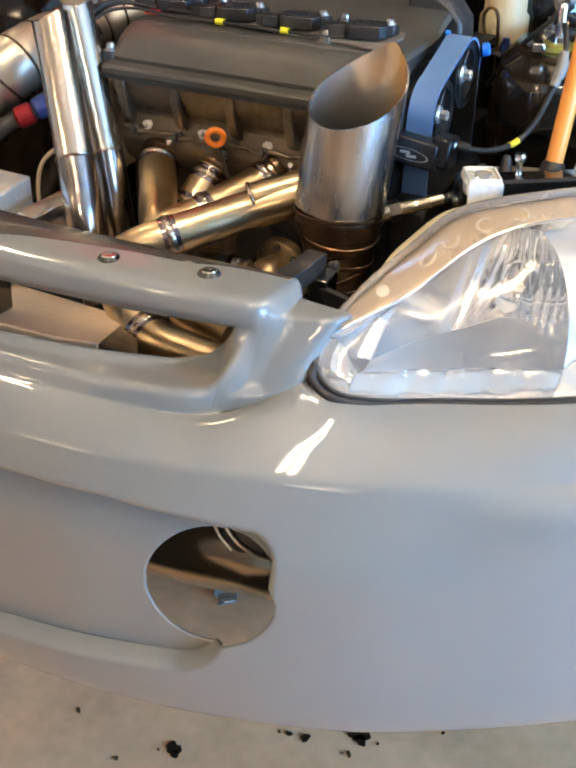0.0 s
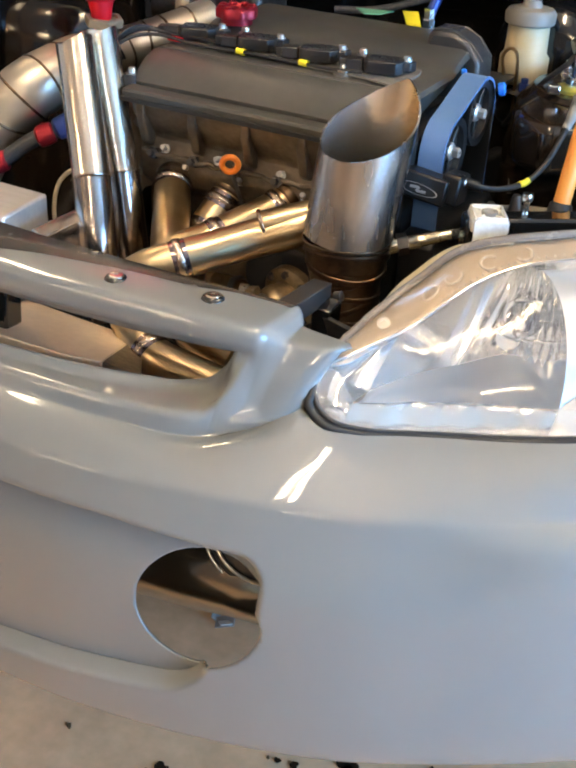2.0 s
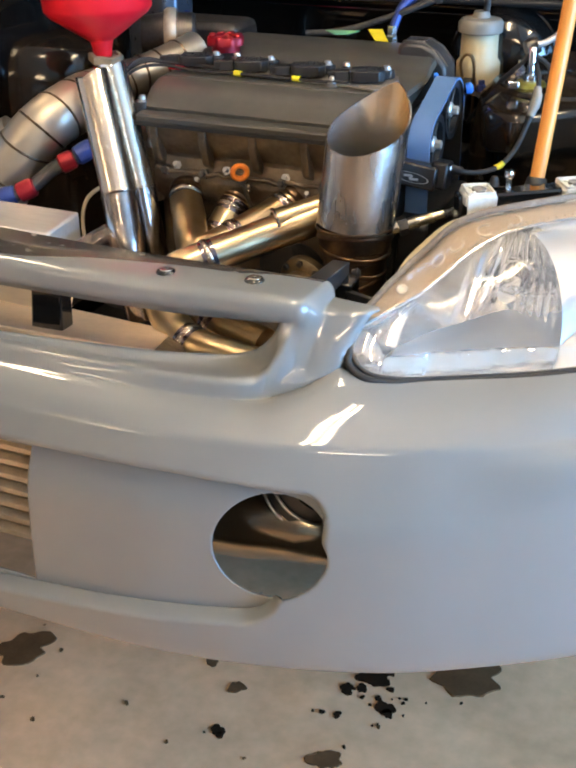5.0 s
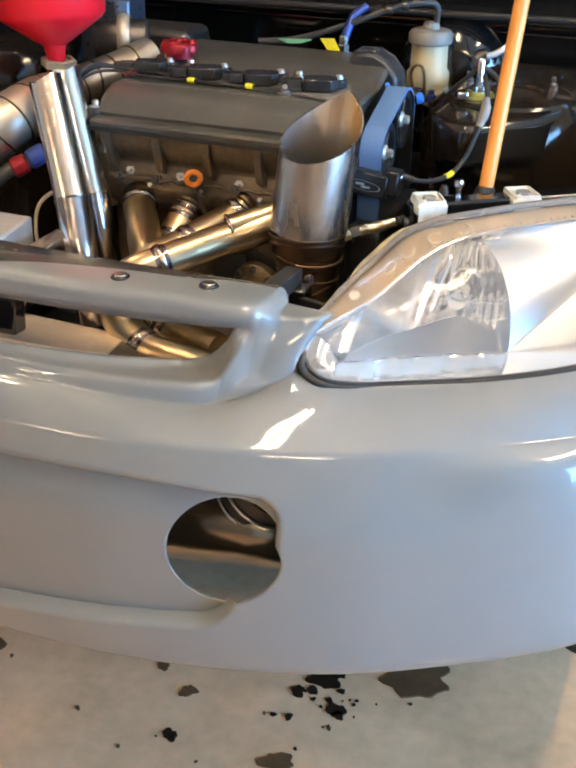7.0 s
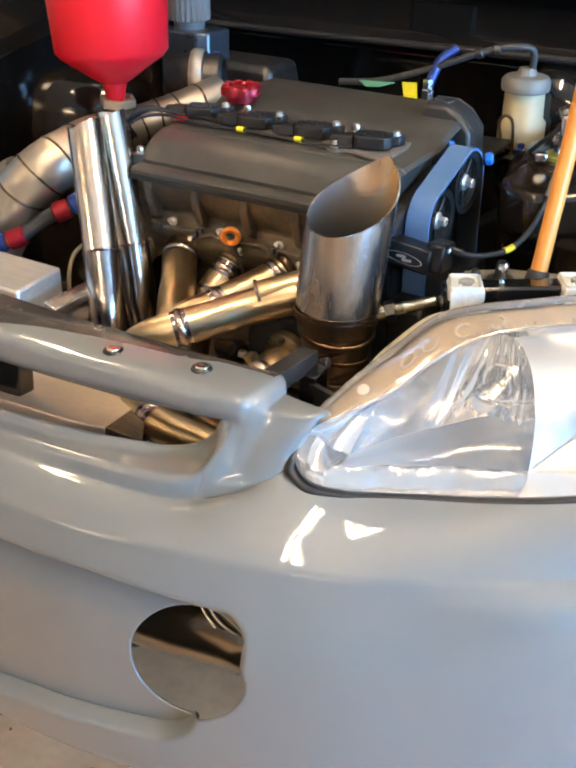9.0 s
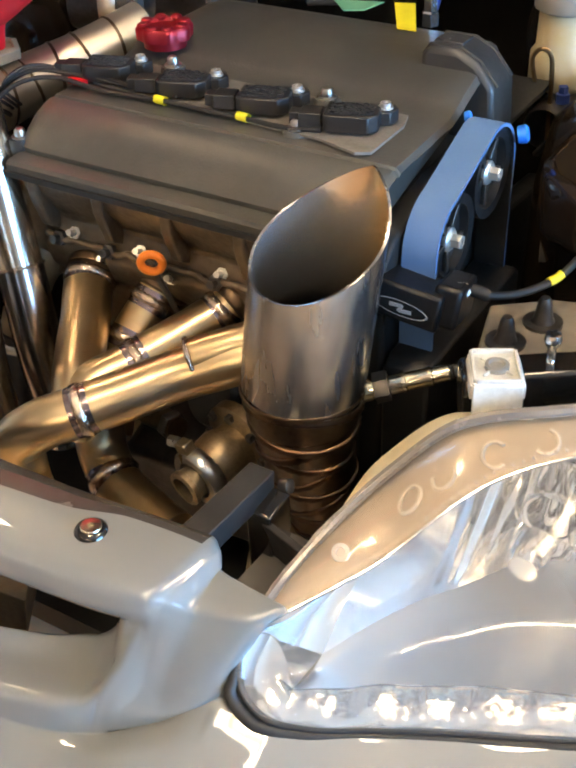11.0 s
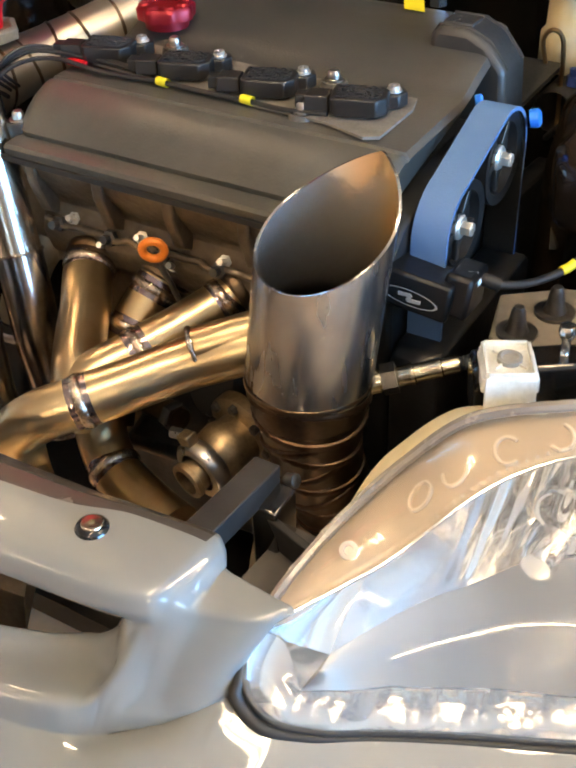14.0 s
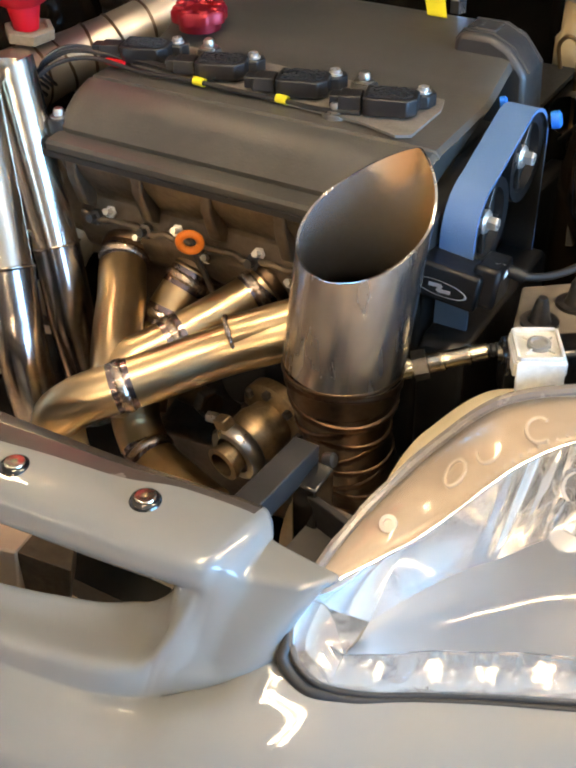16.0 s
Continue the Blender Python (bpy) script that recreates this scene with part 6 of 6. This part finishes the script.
def build_oil_line():
    ob = thing("oil_line", (-0.85, 1.05, 0.76), "black hose with red and blue anodised fittings", "hose")
    bm = bm_new()
    pts = [(-.955, .995, .770), (-.912, 1.012, .780), (-.875, 1.035, .792), (-.852, 1.075, .815), (-.828, 1.096, .828), (-.800, 1.122, .846), (-.78, 1.15, .862)]
    sweep(bm, pts, 0.0105, 16)
    part("hose", bm, material("woven_hose", (0.03, 0.03, 0.031), 0.6, 0, 0.4, 200, 0.5, 500), ob)
    for p, q, mat, lab in (((-.886, 1.028, .787), (-.864, 1.042, .797), RED_ANOD, "red fitting"), ((-.912, 1.012, .780), (-.888, 1.027, .786), BLUE_ANOD, "blue fitting"),
                           ((-.846, 1.082, .819), (-.828, 1.096, .828), RED_ANOD, "red fitting"), ((-.827, 1.097, .829), (-.808, 1.116, .842), BLUE_ANOD, "blue fitting")):
        L = (Vector(q) - Vector(p)).length
        bm = bm_new()
        lathe(bm, [(0.011, 0), (0.0145, 0.003), (0.0150, L * 0.5), (0.0140, L * 0.9), (0.011, L)], aim(p, q), 20)
        part("fitting", bm, mat, ob, lab)


build_oil_line()


def build_dipstick():
    x, y, z = -0.570, 1.119, 0.829
    ob = thing("dipstick", (x, y, 0.77), "orange plastic dipstick loop on a thin steel rod", "dipstick")
    bm = bm_new()
    add_torus(bm, 0.0100, 0.0040, at(x, y, z, 100, 0, 28), 32, 12)
    part("loop", bm, ORANGE, ob)
    bm = bm_new()
    sweep(bm, [(x, y + 0.004, z - 0.012), (x + 0.006, y + 0.012, z - 0.04), (x + 0.014, y + 0.02, z - 0.075)], 0.003, 8)
    part("rod", bm, DARK_STEEL, ob)


build_dipstick()


def build_water_outlet():
    ob = thing("water_outlet", (-0.765, 1.165, 0.70), "dull tan cast coolant outlet at the end of the head", "engine part")
    tan = material("dull_tan_casting", (0.36, 0.30, 0.21), 0.5, 0.4, 0.4, 18, 0.3, 140, color2=(0.20, 0.16, 0.11))
    bm = bm_new()
    prism(bm, [(-0.030, -0.045), (0.026, -0.050), (0.034, 0.0), (0.028, 0.055), (-0.022, 0.060), (-0.036, 0.010)], 0.030, at(-0.752, 1.186, 0.800, 80, 0, 12))
    part("body", bm, tan, ob, bevel=0.006)
    bm = bm_new()
    sweep(bm, [(-.745, 1.162, .775), (-.748, 1.140, .750), (-.757, 1.122, .715), (-.770, 1.114, .66)], 0.021, 24, True, 8, lambda t: 0.024 - 0.004 * step(0, 0.3, t))
    part("neck", bm, tan, ob)
    bm = bm_new()
    sweep(bm, [(-.761, 1.119, .700), (-.770, 1.114, .655), (-.78, 1.105, .60)], 0.024, 24)
    part("hose", bm, RUBBER, ob, "black rubber hose end")
    bm = bm_new()
    add_torus(bm, 0.0245, 0.0026, aim((-.764, 1.118, .685), (-.770, 1.114, .655)) @ Matrix.Diagonal((1, 1, 2.0, 1)), 36, 8)
    part("hose_clamp", bm, STEEL, ob, "bright worm-drive clamp")
    for dx, dz in ((-0.020, 0.045), (0.020, 0.040), (0.018, -0.036)):
        bm = bm_new()
        lathe(bm, [(0.0085, 0.0), (0.0085, 0.002), (0.006, 0.003), (0.006, 0.010), (0, 0.011)], at(-0.752 + dx, 1.157, 0.805 + dz, 82, 0, 12), 6)
        part("bolt", bm, STEEL, ob)


build_water_outlet()


def build_sense_wire():
    ob = thing("sense_wire", (-0.755, 1.05, 0.70), "thin tan-sleeved wire looped beside the dump pipes", "cable")
    bm = bm_new()
    sweep(bm, [(-.742, 1.120, .795), (-.765, 1.085, .800), (-.782, 1.050, .785), (-.780, 1.030, .750), (-.765, 1.020, .715), (-.745, 1.020, .68)], 0.0028, 10)
    part("wire", bm, material("tan_sleeve", (0.33, 0.27, 0.19), 0.5), ob)
    bm = bm_new()
    lathe(bm, [(0.0075, -0.012), (0.0085, -0.010), (0.0085, 0.010), (0.006, 0.012), (0, 0.012)], aim((-.770, 1.030, .725), (-.76, 1.025, .70)), 12)
    part("plug", bm, PLUG_GREY, ob, "grey plug")


build_sense_wire()


# ---- turbo side, under the pipes ----
def build_turbo():
    ob = thing("turbocharger", (-0.42, 1.06, 0.50), "dark cast turbocharger with clamp and fittings", "turbocharger")
    axis = Vector((-0.22, -0.95, -0.16)).normalized()
    dome = Vector((-0.4570, 1.058, 0.6930))
    m = aim(dome, dome + axis)
    bm = bm_new()
    lathe(bm, [(0, -0.030), (0.034, -0.030), (0.040, -0.027), (0.040, -0.016), (0.036, -0.013), (0.024, -0.012), (0.0245, -0.006), (0.0275, 0.004), (0.0265, 0.016), (0.021, 0.026), (0.019, 0.030), (0, 0.030)], m, 48)
    wg = part("wastegate", bm, BRASSY, ob, "round cast wastegate body")
    for k in range(8):
        a = k * math.pi / 4
        bm = bm_new()
        lathe(bm, [(0.0048, -0.014), (0.0048, -0.009), (0.0035, -0.008), (0, -0.008)], m @ at(0.034 * math.cos(a), 0.034 * math.sin(a), 0), 6)
        part("screw", bm, DARK_STEEL, wg)
    bm = bm_new()
    lathe(bm, [(0.019, 0.024), (0.026, 0.025), (0.0285, 0.029), (0.0285, 0.038), (0.026, 0.041), (0.019, 0.041)], m, 40)
    clamp = part("clamp", bm, STEEL, ob, "steel band clamp")
    bm = bm_new()
    add_box(bm, (0.016, 0.012, 0.012), m @ at(-0.012, 0.029, 0.033, 0, 0, 20))
    part("clamp_lug", bm, BRASSY, clamp, bevel=0.0015)
    bm = bm_new()
    lathe(bm, [(0.0055, 0), (0.0055, 0.010), (0.003, 0.011), (0.003, 0.006), (0, 0.006)], m @ at(-0.020, 0.030, 0.033, 0, -70, 0), 6)
    part("clamp_bolt", bm, STEEL, clamp)
    bm = bm_new()
    lathe(bm, [(0.0155, 0.040), (0.0155, 0.048), (0.0175, 0.049), (0.0175, 0.054), (0.0125, 0.055), (0.0125, 0.044), (0, 0.044)], m, 36)
    part("port", bm, BRASSY, ob, "bright machined port")
    bm = bm_new()
    sweep(bm, [(-.560, 1.075, .690), (-.535, 1.070, .694), (-.515, 1.062, .696)], 0.0115, 16)
    part("fitting", bm, BRONZE, ob)
    bm = bm_new()
    lathe(bm, [(0.0135, 0), (0.0150, 0.002), (0.0150, 0.009), (0.0135, 0.011)], aim((-.528, 1.067, .695), (-.510, 1.060, .696)), 6)
    part("fitting_nut", bm, DARK_STEEL, ob)
    bm = bm_new()
    lathe(bm, [(0, 0.02), (0.030, 0.02), (0.034, 0.012), (0.034, -0.05), (0, -0.05)], aim((-.505, 1.125, .700), (-.515, 1.095, .716)), 40)
    part("actuator", bm, BLACK_PLASTIC, ob, "dark round actuator can")
    # turbine and compressor scrolls
    for c, R, r, mat in (((-0.37, 1.08, 0.56), 0.055, 0.032, BRONZE), ((-0.29, 1.06, 0.56), 0.06, 0.036, CAST)):
        bm = bm_new()
        add_torus(bm, R, r, at(*c, 0, 80, 10), 40, 16)
        part("scroll", bm, mat, ob)
    bm = bm_new()
    lathe(bm, [(0, -0.06), (0.05, -0.06), (0.055, 0.0), (0.05, 0.12), (0, 0.12)], at(-0.37, 1.08, 0.56, 0, 80, 10), 32)
    part("core", bm, CAST, ob)
    bm = bm_new()
    add_box(bm, (0.16, 0.10, 0.10), at(-0.52, 1.13, 0.60, 10, 0, 5))
    part("heat_mount", bm, DARK_STEEL, ob, bevel=0.01)
    return ob


build_turbo()


def build_support():
    ob = thing("bumper_support", (-0.36, 0.93, 0.50), "black square steel bumper support behind the bar", "bracket")
    bm = bm_new()
    m = aim((-0.362, 0.868, 0.7770), (-0.360, 0.968, 0.7715))
    add_box(bm, (0.0225, 0.022, 0.102), m @ at(0, 0, 0.051))
    part("arm", bm, SCUFFED, ob, bevel=0.0012)
    bm = bm_new()
    add_box(bm, (0.022, 0.03, 0.27), at(-0.355, 0.968, 0.632, 6, 4, 0))
    part("post", bm, BLACK_GLOSS, ob, bevel=0.002)
    bm = bm_new()
    add_box(bm, (0.058, 0.006, 0.070), at(-0.326, 0.945, 0.722, 12, 0, -18))
    part("panel", bm, BLACK_MATT, ob, bevel=0.001)
    bm = bm_new()
    prism(bm, [(-0.35, 0.885), (-0.30, 0.90), (-0.285, 0.97), (-0.345, 0.975)], 0.004, at(0, 0, 0.715))
    part("shelf", bm, material("grey_bracket", (0.10, 0.095, 0.09), 0.5, 0.3), ob)
    bm = bm_new()
    lathe(bm, [(0.006, 0), (0.006, 0.008), (0.004, 0.009), (0, 0.009)], at(-0.346, 0.975, 0.765, 0, 70, 0), 12)
    part("bolt", bm, DARK_STEEL, ob)


build_support()


def build_slot_tank():
    """The folded aluminium tank seen through the slot, with its black post."""
    ob = thing("intercooler", (-0.78, 0.84, 0.40), "aluminium intercooler with beige tube rows and folded tank", "intercooler")
    bm = bm_new()
    top = [(-1.10, 0.80, 0.690), (-0.60, 0.815, 0.690), (-0.553, 0.828, 0.688), (-0.588, 0.939, 0.659), (-1.10, 0.95, 0.67)]
    low = [(x, y - 0.01, 0.62) for x, y, z in top]
    a, b = [bm.verts.new(p) for p in top], [bm.verts.new(p) for p in low]
    bm.faces.new(a)
    bm.faces.new(b[::-1])
    for i in range(5):
        bm.faces.new((a[i], a[(i + 1) % 5], b[(i + 1) % 5], b[i]))
    part("tank", bm, TANK, ob, bevel=0.002)
    bm = bm_new()
    a = [bm.verts.new(p) for p in ((-0.553, 0.829, 0.6875), (-0.512, 0.845, 0.672), (-0.548, 0.895, 0.662), (-0.588, 0.939, 0.6585))]
    b = [bm.verts.new(v.co + Vector((-0.01, 0.0, -0.05))) for v in a]
    bm.faces.new(a)
    bm.faces.new(b[::-1])
    for i in range(4):
        bm.faces.new((a[i], a[(i + 1) % 4], b[(i + 1) % 4], b[i]))
    part("tank_end", bm, CAST, ob, bevel=0.001)
    bm = bm_new()
    add_box(bm, (0.046, 0.030, 0.075), at(-0.712, 0.845, 0.722, -4, 2, 4), 0.92)
    part("post", bm, BLACK_GLOSS, ob, "black post between tank and bar", bevel=0.003)
    bm = bm_new()
    add_box(bm, (0.75, 0.02, 0.20), at(-0.98, 0.755, 0.525))
    part("core", bm, DARK_STEEL, ob)
    for k in range(9):
        bm = bm_new()
        extrude_profile(bm, [(0.722, 0.428 + 0.0225 * k), (0.718, 0.431 + 0.0225 * k), (0.718, 0.438 + 0.0225 * k), (0.722, 0.441 + 0.0225 * k), (0.746, 0.441 + 0.0225 * k), (0.746, 0.428 + 0.0225 * k)], -1.35, -0.615)
        part("cooling_tube", bm, FIN, ob)
    for k in range(8):
        bm = bm_new()
        z0, z1 = 0.4412 + 0.0225 * k, 0.4502 + 0.0225 * k
        pts = [bm.verts.new((-0.80 + 0.0022 * i, 0.728, z1 if i % 2 else z0)) for i in range(84)]
        bak = [bm.verts.new(v.co + Vector((0, 0.016, 0))) for v in pts]
        for i in range(83):
            bm.faces.new((pts[i], pts[i + 1], bak[i + 1], bak[i]))
        tagged(part("fin_strip", bm, FIN, ob), kind="stuff")


build_slot_tank()


def build_intake():
    """The polished intake horn behind the lamp hole."""
    ob = thing("intake_horn", (-0.40, 0.80, 0.43), "polished steel intake horn behind the bumper hole", "intake")
    m = aim((-0.500, 0.805, 0.500), (-0.280, 0.797, 0.510))
    bm = bm_new()
    lathe(bm, [(0.069, -0.05), (0.069, 0.030), (0.067, 0.05), (0.062, 0.10), (0.052, 0.16), (0.044, 0.25)], m, 64)
    part("horn", bm, material("satin_steel", (0.33, 0.285, 0.22), 0.22, 1, 0.1, 3, 0.0, color2=(0.25, 0.215, 0.165), rough_vary=0.02), ob, solid=0.002)
    bm = bm_new()
    add_torus(bm, 0.0725, 0.004, m @ at(0, 0, 0.020), 56, 10)
    part("clamp", bm, DARK_STEEL, ob)
    hose = aim((-0.340, 0.812, 0.553), (-0.286, 0.772, 0.623))
    bm = bm_new()
    lathe(bm, [(0.054 + 0.006 * (k % 2), 0.010 * k) for k in range(7)], hose, 48)
    bl = part("bellows", bm, BLACK_PLASTIC, ob, "black ribbed intake bellows")
    for k in range(2):
        bm = bm_new()
        add_torus(bm, 0.0605, 0.0020, hose @ at(0, 0, 0.004 + 0.030 * k), 56, 8)
        part("ring", bm, STEEL, bl)


build_intake()


def build_scrap():
    ob = thing("metal_clip", (-0.607, 1.189, 0.0), "small bent metal clip lying on the floor", "clip")
    bm = bm_new()
    add_box(bm, (0.034, 0.022, 0.002), at(-0.600, 1.186, 0.010, 14, -18, 20))
    add_box(bm, (0.016, 0.022, 0.002), at(-0.622, 1.192, 0.008, 0, 40, 20))
    part("clip", bm, PLUG_GREY, ob)
    bm = bm_new()
    add_box(bm, (0.022, 0.012, 0.002), at(-0.595, 1.180, 0.014, -10, 10, 50))
    part("tab", bm, ALU, ob)


build_scrap()


# ---- oil on the floor ----
def spot(x, y, r, mat, seed, squash=1.0, turn=0.0, name="oil_spot", lab="dark dried oil drip on the concrete floor"):
    rnd = random.Random(seed)
    bm = bm_new()
    n = 40
    ph = [rnd.uniform(0, 6.28) for _ in range(4)]
    ring = []
    for i in range(n):
        a = 2 * math.pi * i / n
        k = 1 + rnd.uniform(-0.05, 0.05) + 0.16 * math.sin(2 * a + ph[0]) + 0.12 * math.sin(3 * a + ph[1]) + 0.09 * math.sin(5 * a + ph[2]) + 0.06 * math.sin(8 * a + ph[3])
        ring.append(Matrix.Rotation(turn, 3, 'Z') @ Vector((r * k * math.cos(a), r * k * squash * math.sin(a), 0)))
    top = [bm.verts.new(Vector((x, y, 0.0022)) + 0.97 * p) for p in ring]
    low = [bm.verts.new(Vector((x, y, 0.0)) + p) for p in ring]
    bm.faces.new(top)
    for i in range(n):
        bm.faces.new((low[i], low[(i + 1) % n], top[(i + 1) % n], top[i]))
    tagged(part(name, bm, mat), lab, "oil stain", "oil spots")


SPOTS = [(-0.335, 1.092, 0.024), (-0.296, 1.032, 0.015), (-0.367, 1.049, 0.012), (-0.361, 0.989, 0.0065), (-0.522, 0.885, 0.011), (-0.386, 0.985, 0.0045), (-0.515, 0.876, 0.006),
         (-0.345, 1.060, 0.009), (-0.312, 1.048, 0.006), (-0.288, 1.022, 0.009), (-0.300, 1.075, 0.006), (-0.318, 1.115, 0.014), (-0.352, 1.105, 0.010)]
for i, (x, y, r) in enumerate(SPOTS):
    spot(x, y, r, OIL, i + 3)
rnd = random.Random(5)
for i in range(26):
    a = rnd.uniform(0, 6.28)
    d = abs(rnd.gauss(0, 0.05)) + 0.02
    spot(-0.32 + d * math.cos(a), 1.06 + d * math.sin(a) * 1.2, rnd.uniform(0.0012, 0.0032), OIL, i + 60)
for i, (x, y, r, sq, tn) in enumerate(((-0.190, 1.155, 0.058, 0.80, 0.35), (-0.345, 0.895, 0.024, 0.8, 0.3), (-0.535, 0.981, 0.014, 0.9, 0.0), (-0.915, 0.925, 0.050, 0.75, 0.6), (-0.60, 1.02, 0.012, 0.8, 0.2))):
    spot(x, y, r, OIL_OLD, i + 20, sq, tn, "oil_stain", "soaked brown oil stain on the concrete floor")
for i in range(13):
    spot(rnd.uniform(-0.95, -0.05), rnd.uniform(0.78, 1.0), rnd.uniform(0.0018, 0.0045), OIL_OLD, i + 120, 0.8, rnd.uniform(0, 3), "oil_spot", "small brown oil speck on the concrete floor")
